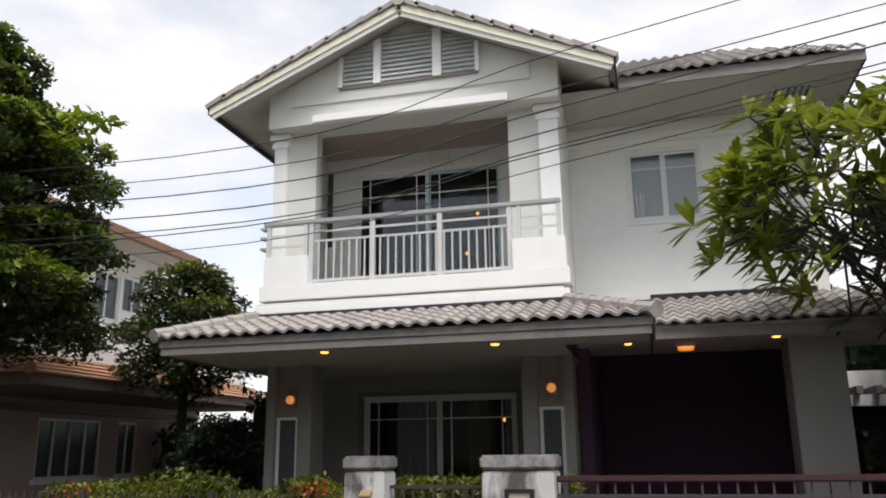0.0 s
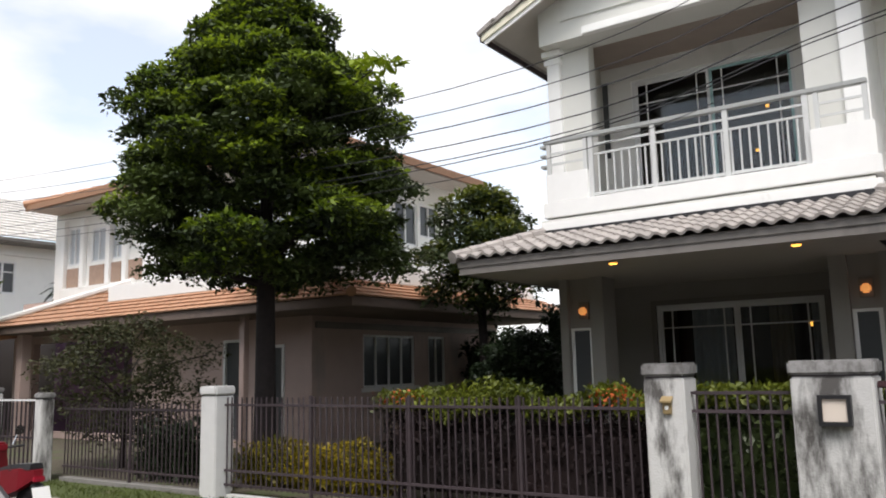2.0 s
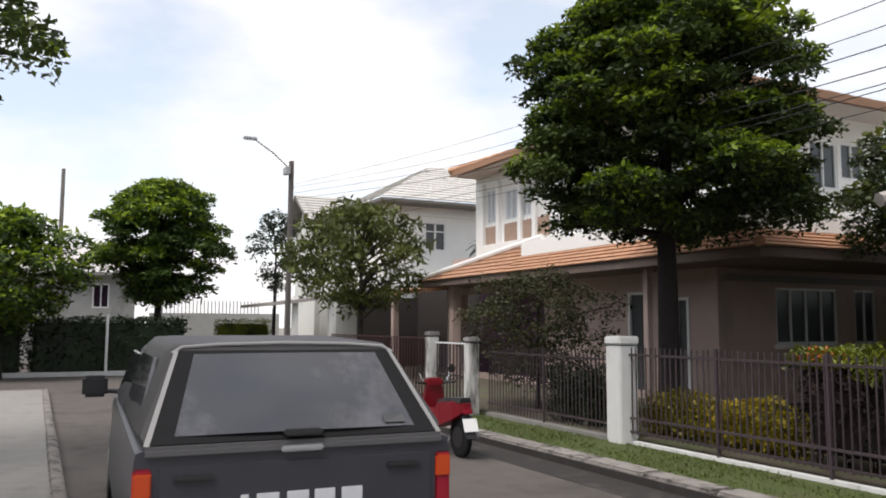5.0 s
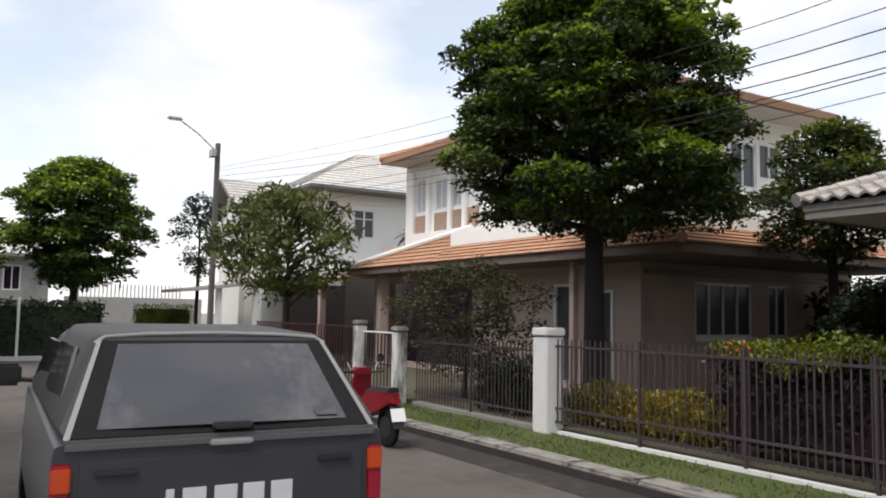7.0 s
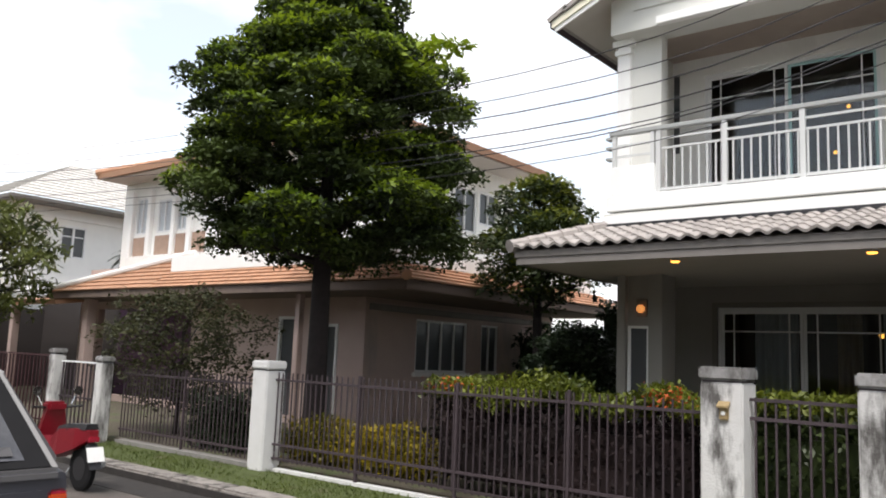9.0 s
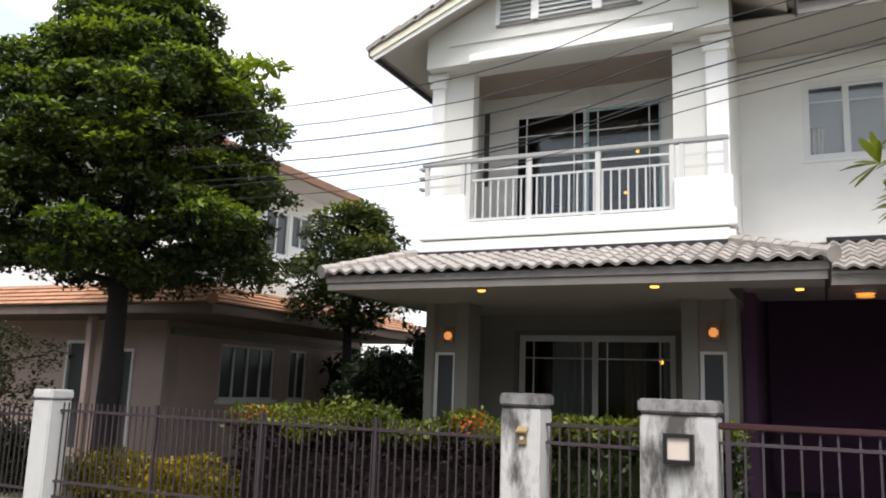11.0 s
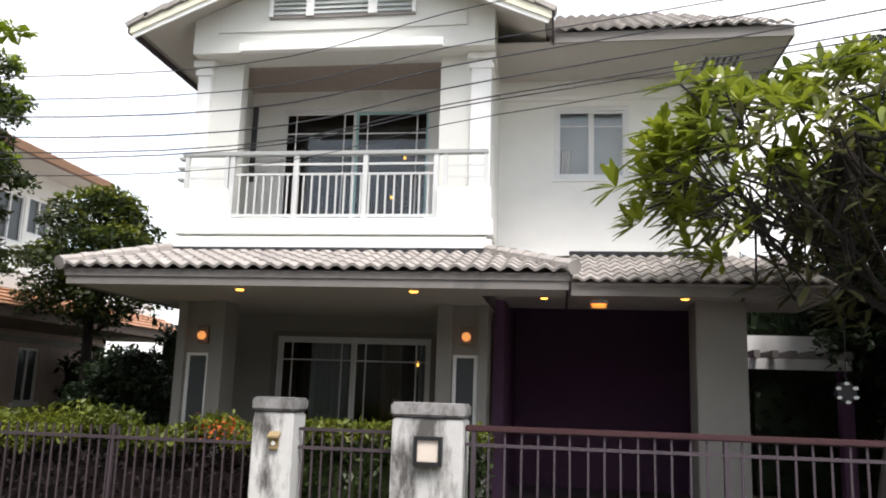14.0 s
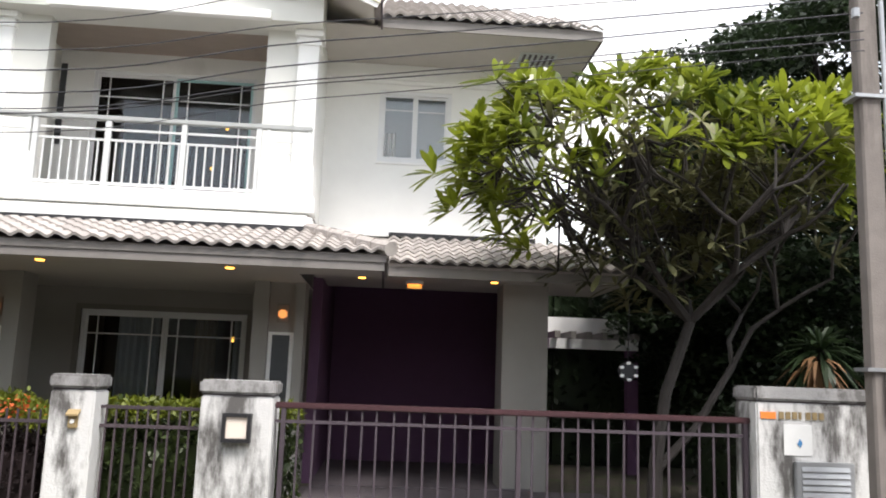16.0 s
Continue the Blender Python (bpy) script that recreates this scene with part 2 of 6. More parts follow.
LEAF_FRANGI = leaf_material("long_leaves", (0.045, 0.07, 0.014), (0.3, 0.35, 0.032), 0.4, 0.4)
LEAF_OLIVE = leaf_material("olive_leaves", (0.025, 0.03, 0.014), (0.085, 0.085, 0.035), 0.6, 0.3)
# olive inner leaves, darkened by putting the crown's shade into the colour
LEAF_SHADED = leaf_material("shaded_olive_leaves", (0.04, 0.045, 0.022), (0.19, 0.185, 0.08), 0.5, 0.25)
LEAF_PALE = leaf_material("pale_green_leaves", (0.025, 0.038, 0.013), (0.16, 0.185, 0.045), 0.45, 0.3)
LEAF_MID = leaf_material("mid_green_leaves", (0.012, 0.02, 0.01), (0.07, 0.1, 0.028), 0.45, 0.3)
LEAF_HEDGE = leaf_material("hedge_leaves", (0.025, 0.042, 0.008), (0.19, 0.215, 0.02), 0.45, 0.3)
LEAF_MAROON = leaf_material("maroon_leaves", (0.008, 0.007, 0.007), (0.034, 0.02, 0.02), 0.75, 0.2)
LEAF_YELLOW = leaf_material("yellow_leaves", (0.07, 0.075, 0.008), (0.34, 0.25, 0.012), 0.45, 0.3)
GRASS = leaf_material("grass_blades", (0.05, 0.075, 0.012), (0.12, 0.15, 0.028), 0.6, 0.3)
PETAL_RED = leaf_material("orange_red_petals", (0.34, 0.04, 0.015), (0.5, 0.12, 0.03), 0.5, 0.3)
PETAL_WHITE = leaf_material("white_petals", (0.7, 0.66, 0.5), (0.85, 0.84, 0.8), 0.5, 0.3)
STRAW = leaf_material("dry_fronds", (0.1, 0.05, 0.025), (0.2, 0.11, 0.05), 0.7, 0.2)
CAR_PAINT = material("grey_blue_car_paint", (0.034, 0.035, 0.044), 0.36, 0.06, 4, stain=(0.045, 0.045, 0.05), stain_amount=0.3, stain_scale=3)
CAR_TOP = material("grey_canopy_paint", (0.034, 0.033, 0.034), 0.5, 0.06, 4, spec=0.35, stain=(0.042, 0.04, 0.038), stain_amount=0.3, stain_scale=3)
CAR_EDGE = material("bright_silver_edge", (0.24, 0.235, 0.23), 0.35, 0.05, 6)
CAR_TRIM = material("silver_trim", (0.085, 0.083, 0.085), 0.4, 0.05, 6)
RUBBER = material("black_rubber", (0.012, 0.012, 0.013), 0.85, 0.1, 9, spec=0.2)
BLACK = material("black_plastic", (0.018, 0.018, 0.02), 0.45, 0.1, 8)
LENS_RED = material("red_lamp_lens", (0.3, 0.012, 0.03), 0.2, 0.05, 9)
LENS_ORANGE = material("orange_lamp_lens", (0.5, 0.06, 0.012), 0.25, 0.05, 9)
SCOOTER_RED = material("red_scooter_panel", (0.19, 0.008, 0.016), 0.3, 0.05, 6)
CHROME = material("chrome", (0.7, 0.7, 0.7), 0.15, 0.02, 8, metal=1.0)
SIGN_WHITE = material("white_plate", (0.75, 0.75, 0.73), 0.5, 0.03, 10)
SIGN_ORANGE = material("orange_plate", (0.8, 0.22, 0.04), 0.5, 0.04, 10)
GOLD = material("brass_yellow", (0.27, 0.2, 0.1), 0.4, 0.08, 10)
BLUE = material("blue_mark", (0.06, 0.22, 0.45), 0.5, 0.03, 10)
LETTER = material("pale_letter_paint", (0.55, 0.56, 0.58), 0.5, 0.04, 10)
STEEL = material("galvanised_steel", (0.35, 0.36, 0.37), 0.4, 0.08, 8, metal=0.6)
LOUVRE = material("louvre_paint", (0.45, 0.48, 0.47), 0.6, 0.03, 6)
DARK_PANE = material("dark_slot_panel", (0.06, 0.065, 0.07), 0.3, 0.05, 9)
DARK_GLASS = material("dark_tinted_glass", (0.045, 0.048, 0.055), 0.06, 0.1, 3, spec=0.55, stain=(0.1, 0.1, 0.11), stain_amount=0.5, stain_scale=1.6)
BULB = glow("warm_bulb", (1.0, 0.45, 0.07), 3.2)
SCONCE = glow("amber_sconce", (1.0, 0.42, 0.12), 0.55)
TUBE = glow("amber_ceiling_lamp", (1.0, 0.42, 0.08), 0.7)
GATE_LAMP = glow("gate_lamp_panel", (0.66, 0.58, 0.5), 0.08)


# ---- building helpers ----
def thing(name, label, category, group="", at=(0, 0, 0), kind=""):
    return_ob = new(name)
    return_ob.empty_display_size = 0.2
    return_ob.location = at
    return tagged(return_ob, label, category, group, kind)


def part(name, bm, mat, parent=None, label="", smooth=False):
    me = bpy.data.meshes.new(name)
    bmesh.ops.recalc_face_normals(bm, faces=bm.faces)
    bm.to_mesh(me)
    bm.free()
    me.materials.append(mat)
    if smooth:
        me.polygons.foreach_set("use_smooth", [True] * len(me.polygons))
        me.set_sharp_from_angle(angle=radians(38))
    ob = new(name, me)
    if parent:
        ob.parent = parent
        ob.matrix_parent_inverse = Matrix.Translation(-parent.location)
    return tagged(ob, label)


def box(bm, x0, y0, z0, x1, y1, z1):
    v = [bm.verts.new(c) for c in ((x0, y0, z0), (x1, y0, z0), (x1, y1, z0), (x0, y1, z0), (x0, y0, z1), (x1, y0, z1), (x1, y1, z1), (x0, y1, z1))]
    for f in ((0, 1, 2, 3), (4, 5, 6, 7), (0, 1, 5, 4), (1, 2, 6, 5), (2, 3, 7, 6), (3, 0, 4, 7)):
        bm.faces.new([v[i] for i in f])
    return bm


def boxes(*rows):
    bm = bmesh.new()
    for r in rows:
        box(bm, *r)
    return bm


def rounded(x0, y0, z0, x1, y1, z1, r=0.01, seg=2):
    bm = boxes((x0, y0, z0, x1, y1, z1))
    bmesh.ops.bevel(bm, geom=bm.edges[:], offset=r, segments=seg, affect="EDGES")
    return bm


def tube(points, radii, sides=8, bm=None):
    """A tapered tube along points."""
    bm = bm or bmesh.new()
    pts = [Vector(p) for p in points]
    radii = radii if isinstance(radii, (list, tuple)) else [radii] * len(pts)
    rings = []
    for i, p in enumerate(pts):
        d = (pts[min(i + 1, len(pts) - 1)] - pts[max(i - 1, 0)]).normalized()
        side = d.cross(Vector((0.31, 0.17, 0.93)) if abs(d.z) < 0.9 else Vector((1, 0, 0))).normalized()
        up = d.cross(side)
        rings.append([bm.verts.new(p + radii[i] * (math.cos(a) * side + math.sin(a) * up)) for a in (2 * math.pi * k / sides for k in range(sides))])
    for a, b in zip(rings, rings[1:]):
        for k in range(sides):
            bm.faces.new((a[k], a[(k + 1) % sides], b[(k + 1) % sides], b[k]))
    bm.faces.new(rings[0][::-1])
    bm.faces.new(rings[-1])
    return bm


def prism(outline, axis, a, b, bm=None):
    """A flat outline of (u, v), drawn out along an axis from a to b. x: (y, z), y: (x, z), z: (x, y)."""
    bm = bm or bmesh.new()

    def at(u, v, w):
        return {"x": (w, u, v), "y": (u, w, v), "z": (u, v, w)}[axis]

    lo = [bm.verts.new(at(u, v, a)) for u, v in outline]
    hi = [bm.verts.new(at(u, v, b)) for u, v in outline]
    bm.faces.new(lo[::-1])
    bm.faces.new(hi)
    n = len(outline)
    for i in range(n):
        bm.faces.new((lo[i], lo[(i + 1) % n], hi[(i + 1) % n], hi[i]))
    return bm


def slab(corners, thick):
    """A plate under four corners."""
    bm = bmesh.new()
    top = [Vector(c) for c in corners]
    nrm = (top[1] - top[0]).cross(top[-1] - top[0]).normalized()
    if nrm.z < 0:
        nrm = -nrm
    t = [bm.verts.new(c) for c in top]
    u = [bm.verts.new(c - nrm * thick) for c in top]
    bm.faces.new(t)
    bm.faces.new(u[::-1])
    k = len(top)
    for i in range(k):
        bm.faces.new((t[i], t[(i + 1) % k], u[(i + 1) % k], u[i]))
    return bm


def pierced(x0, x1, z0, z1, y0, y1, holes):
    """A wall along x with openings (x0, x1, z0, z1) through it."""
    bm = bmesh.new()
    xs = sorted({x0, x1, *(h[0] for h in holes), *(h[1] for h in holes)})
    zs = sorted({z0, z1, *(h[2] for h in holes), *(h[3] for h in holes)})
    for a, b in zip(xs, xs[1:]):
        run = None
        for c, d in zip(zs, zs[1:]):
            if any(h[0] <= a and b <= h[1] and h[2] <= c and d <= h[3] for h in holes):
                if run:
                    box(bm, a, y0, run[0], b, y1, run[1])
                run = None
            else:
                run = (run[0] if run else c, d)
        if run:
            box(bm, a, y0, run[0], b, y1, run[1])
    bmesh.ops.remove_doubles(bm, verts=bm.verts, dist=0.0005)
    return bm


def pierced_x(y0, y1, z0, z1, x0, x1, holes):
    bm = pierced(y0, y1, z0, z1, x0, x1, holes)
    for v in bm.verts:
        v.co = Vector((v.co.y, v.co.x, v.co.z))
    return bm


def structure(name, bm, mat, label="", category="wall"):
    return tagged(part(name, bm, mat), label, category, kind="structure")


def leaves(name, centres, size, mat, parent=None, seed=0, flat=0.5, slim=0.5, droop=0.0, out=None, label=""):
    """One mesh of many small pointed leaves at the given places; out pushes the tips away from a point."""
    g = np.random.default_rng(seed)
    c = np.asarray(centres, float)
    n = len(c)
    d = g.normal(size=(n, 3))
    if out is not None:
        o = c - np.asarray(out)
        d = d * 0.7 + o / (np.linalg.norm(o, axis=1, keepdims=True) + 1e-6)
    d[:, 2] = d[:, 2] * (1 - flat) - droop
    d /= np.linalg.norm(d, axis=1, keepdims=True) + 1e-9
    up = g.normal(size=(n, 3)) * 0.55 + (0, 0, 1)
    s = np.cross(d, up)
    s /= np.linalg.norm(s, axis=1, keepdims=True) + 1e-9
    up = np.cross(s, d)
    ln = size * g.uniform(0.6, 1.3, (n, 1))
    wd = ln * slim * 0.5
    v = np.stack([c, c + d * ln * 0.45 + s * wd + up * ln * 0.06, c + d * ln - up * ln * 0.1, c + d * ln * 0.45 - s * wd + up * ln * 0.06], 1).reshape(-1, 3)
    me = bpy.data.meshes.new(name)
    me.vertices.add(4 * n)
    me.vertices.foreach_set("co", v.ravel())
    me.loops.add(4 * n)
    me.loops.foreach_set("vertex_index", np.arange(4 * n))
    me.polygons.add(n)
    me.polygons.foreach_set("loop_start", np.arange(0, 4 * n, 4))
    me.materials.append(mat)
    me.update(calc_edges=True)
    ob = new(name, me)
    if parent:
        ob.parent = parent
        ob.matrix_parent_inverse = Matrix.Translation(-parent.location)
    return tagged(ob, label)


def clump_points(g, centres, radii, count, shell=0.55, squash=0.5):
    """Points in flattened clumps, most of them near the clump's upper skin."""
    pts = []
    for c, r in zip(centres, radii):
        k = max(4, int(count * r * r))
        d = g.normal(size=(k, 3))
        d /= np.linalg.norm(d, axis=1, keepdims=True)
        d[:, 2] = np.where(g.random(k) < 0.7, np.abs(d[:, 2]), d[:, 2])
        rr = r * (shell + (1 - shell) * g.random((k, 1)))
        p = d * rr
        p[:, 2] *= squash
        pts.append(p + c)
    return np.concatenate(pts)


def crowned_tree(name, label, base, trunk, crown, radius, clumps, clump_r, leaf, count, mat, bark, seed, squash=0.5, limbs=9, lean=(0, 0), trunk_r=0.16, profile=None, flat=0.5, slim=0.5, lit_top=None, lit_from=0.0):
    """A tree with a tapered trunk, limbs into the crown, and a crown of leafy clumps. crown: (z low, z high); profile(u): its width at that share of the height."""
    g = np.random.default_rng(seed)
    base = Vector(base)
    t = thing(name, label, "tree", at=base)
    top = Vector((base.x + lean[0], base.y + lean[1], trunk))
    mid = base.lerp(top, 0.5) + Vector((0.06, -0.05, 0))
    high = Vector((top.x, top.y, crown[0] + 0.75 * (crown[1] - crown[0])))
    part("trunk", tube([base - Vector((0, 0, 0.15)), base + Vector((0, 0, 0.12)), mid, top, top.lerp(high, 0.5), high], [trunk_r * 1.5, trunk_r * 1.12, trunk_r * 0.95, trunk_r * 0.85, trunk_r * 0.5, 0.03], 10), bark, t, smooth=True)
    profile = profile or (lambda u: math.sqrt(max(0.0, 1 - (2 * u - 1) ** 2)))
    cs, rs = [], []
    for i in range(clumps):
        u = (i + g.random()) / clumps
        z = crown[0] + u * (crown[1] - crown[0])
        w = radius * profile(u) * (0.25 + 0.75 * math.sqrt(g.random())) * g.uniform(0.85, 1.12)
        a = i * 2.39996 + g.uniform(-0.5, 0.5)
        cs.append((top.x + w * math.cos(a), top.y + w * math.sin(a), z))
        rs.append(clump_r * g.uniform(0.6, 1.35))
    for i in range(limbs):
        c = Vector(cs[int((i + 0.5) / limbs * clumps)])
        start = top.lerp(high, max(0.0, min(0.9, (c.z - trunk - 0.6) / max(0.1, high.z - trunk))))
        bend = start.lerp(c, 0.5) + Vector((0, 0, 0.15))
        part("limb", tube([start, bend, c], [trunk_r * 0.42, trunk_r * 0.28, 0.015], 6), bark, t, smooth=True)
    leaves("crown", clump_points(g, cs, rs, count, squash=squash), leaf, mat, t, seed + 1, flat=flat, slim=slim)
    # bright leaves over the clump tops; their colour stands in for sunlight
    if lit_top:
        high_ones = [i for i in range(clumps) if i / clumps > lit_from or 0.5 * lit_from < i / clumps < 0.62 * lit_from or g.random() < 0.35]
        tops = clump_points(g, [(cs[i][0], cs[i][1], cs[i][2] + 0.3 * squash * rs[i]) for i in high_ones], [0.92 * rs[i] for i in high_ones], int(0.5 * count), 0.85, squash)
        leaves("sunlit_growth", tops, leaf * 1.05, lit_top, t, seed + 2, flat=flat, slim=slim, label="bright leaves on the clump tops with sunlight in their colour")
    return t


def tile_mesh(name, w, ln, rise, mat):
    """One wavy roof tile, its upper face up, from its lower edge at y = 0."""
    n = 7
    prof = [(w * (i / (n - 1) - 0.5) * 1.06, rise * 0.5 * (1 + math.cos(2 * math.pi * (i / (n - 1) - 0.42)))) for i in range(n)]
    v, f = [], []
    for y, lift in ((0.0, 0.022), (ln * 1.12, 0.0)):
        v += [(x, y, z + lift) for x, z in prof]
    v += [(x, 0.0, z + 0.022 - 0.035) for x, z in prof]
    for i in range(n - 1):
        f += [(i, i + 1, n + i + 1, n + i), (2 * n + i, 2 * n + i + 1, i + 1, i)]
    me = bpy.data.meshes.new(name)
    me.from_pydata(v, [], f)
    me.materials.append(mat)
    return me


def lay_tiles(me, parent, origin, along, up, cols, rows, w, ln, keep, seed=0, sag=0.004):
    """Tiles as objects over a slope. keep(u, v): whether a tile belongs at that place on it."""
    along, up = Vector(along).normalized(), Vector(up).normalized()
    nrm = along.cross(up)
    rot = Matrix((along, up, nrm)).transposed().to_4x4()
    rng = random.Random(seed)
    for j in range(rows):
        for i in range(cols):
            u, v = (i + 0.5) * w, j * ln
            if keep(u, v):
                ob = new("roof_tile", me)
                ob.parent, ob.matrix_parent_inverse = parent, Matrix.Translation(-parent.location)
                ob.matrix_basis = Matrix.Translation(Vector(origin) + along * (u + rng.uniform(-1, 1) * sag) + up * (v + rng.uniform(-1, 1) * sag) + nrm * rng.uniform(0, sag)) @ rot @ Matrix.Rotation(rng.uniform(-0.012, 0.012), 4, "Z")


def ridge_tiles(name, a, b, r, count, mat, parent):
    a, b = Vector(a), Vector(b)
    for i in range(count):
        p, q = a.lerp(b, i / count), a.lerp(b, (i + 1.12) / count)
        part(name, tube([p, q], [r * 1.1, r * 0.9], 8), mat, parent, smooth=True)


# ---- ground, road, kerb ----
structure("ground", boxes((-400, -300, -0.4, 300, 400, -0.03)), EARTH, "bare earth and dry grass reaching far off", "ground")
structure("road", boxes((-60, -6, -0.3, 40, 6.2, 0.0)), ROAD, "worn grey-brown concrete road", "road")
structure("garden_soil", boxes((-10.0, 7.7, -0.3, 14, 30, 0.16)), SOIL, "dark garden soil behind the fence", "ground")
structure("neighbour_garden", boxes((-29, 7.7, -0.3, -10.0, 30, 0.14)), SOIL, "dark soil of the next garden", "ground")
structure("driveway", boxes((-2.3, 7.45, -0.3, 2.0, 12.2, 0.18)), DRIVE, "stained dark concrete driveway behind the gate", "driveway")
structure("gutter", boxes((-26, 5.62, -0.3, 12, 6.22, 0.006)), GUTTER, "dark gutter along the kerb", "gutter")
verge = structure("verge", boxes((-26, 6.48, -0.3, 12, 7.56, 0.1)), TURF, "strip of rough turf between kerb and fence", "grass")
kerb = tagged(new("kerb"), "weathered concrete kerb blocks along the road", "kerb", kind="structure")
kerb_block = rounded(-0.49, 6.17, -0.2, 0.49, 6.49, 0.125, 0.025)
kerb_me = bpy.data.meshes.new("kerb_block")
kerb_block.to_mesh(kerb_me)
kerb_block.free()
kerb_me.materials.append(KERB)
rk = random.Random(5)
for i in range(38):
    ob = new("kerb_block", kerb_me)
    ob.parent = kerb
    ob.matrix_basis = pose(-25.5 + i, rk.uniform(-0.01, 0.01), rk.uniform(-0.012, 0.006), 0, 0, rk.uniform(-0.4, 0.4))
g = np.random.default_rng(8)
blades = np.stack([g.uniform(-25, 6, 30000), g.uniform(6.5, 7.54, 30000), np.full(30000, 0.1)], 1)
blades = blades[np.sin(blades[:, 0] * 2.1) + np.sin(blades[:, 1] * 9 + blades[:, 0]) + g.normal(size=len(blades)) > -0.9]
tagged(leaves("grass", blades, 0.042, GRASS, None, 3, flat=-0.6, slim=0.25, droop=-1.1), "short green grass on the roadside strip", "grass", kind="stuff")

structure("kerb_face", boxes((-26, 6.145, -0.1, 12, 6.165, 0.088)), GUTTER, "near-black face of the kerb", "kerb")
structure("pavement", boxes((-23, -7.9, -0.3, 40, 0.6, 0.1)), CONCRETE, "stained concrete pavement along the road", "pavement")
structure("pavement_kerb", rounded(-23.02, 0.6, -0.3, 40, 0.74, 0.11, 0.02), KERB, "weathered concrete edge of the pavement", "kerb")

# ---- the white house: shell ----
FLOOR1, FLOOR2, WALL_Y, TOWER_Y = 0.5, 4.1, 13.48, 11.86
house = thing("house", "two-storey white house with a gabled balcony tower and grey tiled roofs", "house", at=(-4.5, 13.5, 0))
part("floor_slab", boxes((-7.0, 11.45, 0.0, -2.35, 19, FLOOR1)), CONCRETE, house)
ground_door = (-6.04, -3.44, FLOOR1, 2.64)
upper_door = (-6.24, -3.57, FLOOR2, 6.61)
upper_window = (-1.5, -0.27, 5.3, 6.56)
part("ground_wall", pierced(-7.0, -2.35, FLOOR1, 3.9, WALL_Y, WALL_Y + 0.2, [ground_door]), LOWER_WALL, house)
part("upper_wall", pierced(-7.0, 1.22, 4.0, 7.3, WALL_Y + 0.001, WALL_Y + 0.2, [upper_door, upper_window]), WHITE_WALL, house)
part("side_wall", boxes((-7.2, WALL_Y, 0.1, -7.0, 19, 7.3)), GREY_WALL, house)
part("side_wall", boxes((1.22, WALL_Y, 3.95, 1.4, 19, 7.3)), WHITE_WALL, house)
part("rear_wall", boxes((-7.2, 19, 0.1, 1.4, 19.2, 7.3)), WHITE_WALL, house)
part("upper_floor", boxes((-7.0, 11.76, 3.9, -2.4, WALL_Y, FLOOR2)), CONCRETE, house)
part("upper_floor", boxes((-7.0, WALL_Y + 0.2, 3.9, 1.22, 19, FLOOR2)), ROOM_FLOOR, house)
part("upper_ceiling", boxes((-7.0, WALL_Y + 0.2, 6.98, 1.22, 19, 7.1)), SHADE_BLACK, house)
part("partition_wall", boxes((-2.6, WALL_Y + 0.2, FLOOR2, -2.45, 19, 6.98)), SHADE_BLACK, house)
part("room_wall", boxes((-7.0, 17.4, FLOOR1, -2.4, 17.5, 3.9)), SHADE_BLACK, house)
part("room_wall", boxes((-7.0, 17.4, FLOOR2, 1.2, 17.5, 6.98)), SHADE_BLACK, house)
part("carport_wall", boxes((-2.35, 12.6, 0.1, -2.2, 18.8, 3.9)), SHADE_PURPLE, house)
# side wall added to close the open side and keep the carport dark
part("carport_wall", boxes((1.0, 13.1, 0.1, 1.18, 18.8, 3.9)), SHADE_PURPLE, house)
part("carport_wall", boxes((-2.2, 15.6, 0.1, 1.0, 15.8, 3.9)), SHADE_PURPLE, house)
part("carport_ceiling", boxes((-2.2, WALL_Y + 0.2, 3.6, 1.2, 18.5, 3.7)), SHADE_PURPLE, house)
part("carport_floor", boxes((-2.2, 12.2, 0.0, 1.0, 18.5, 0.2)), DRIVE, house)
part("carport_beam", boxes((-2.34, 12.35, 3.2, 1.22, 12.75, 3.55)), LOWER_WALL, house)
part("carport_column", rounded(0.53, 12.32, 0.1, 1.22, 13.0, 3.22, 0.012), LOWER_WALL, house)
# mouldings on the wing
part("cornice", boxes((-2.4, WALL_Y - 0.06, 6.66, 1.28, WALL_Y, 6.72), (-2.4, WALL_Y - 0.1, 6.72, 1.3, WALL_Y - 0.002, 6.98)), TRIM, house)
part("plinth_band", boxes((-2.3, WALL_Y - 0.07, 4.02, 1.28, WALL_Y, 4.14)), TRIM, house)


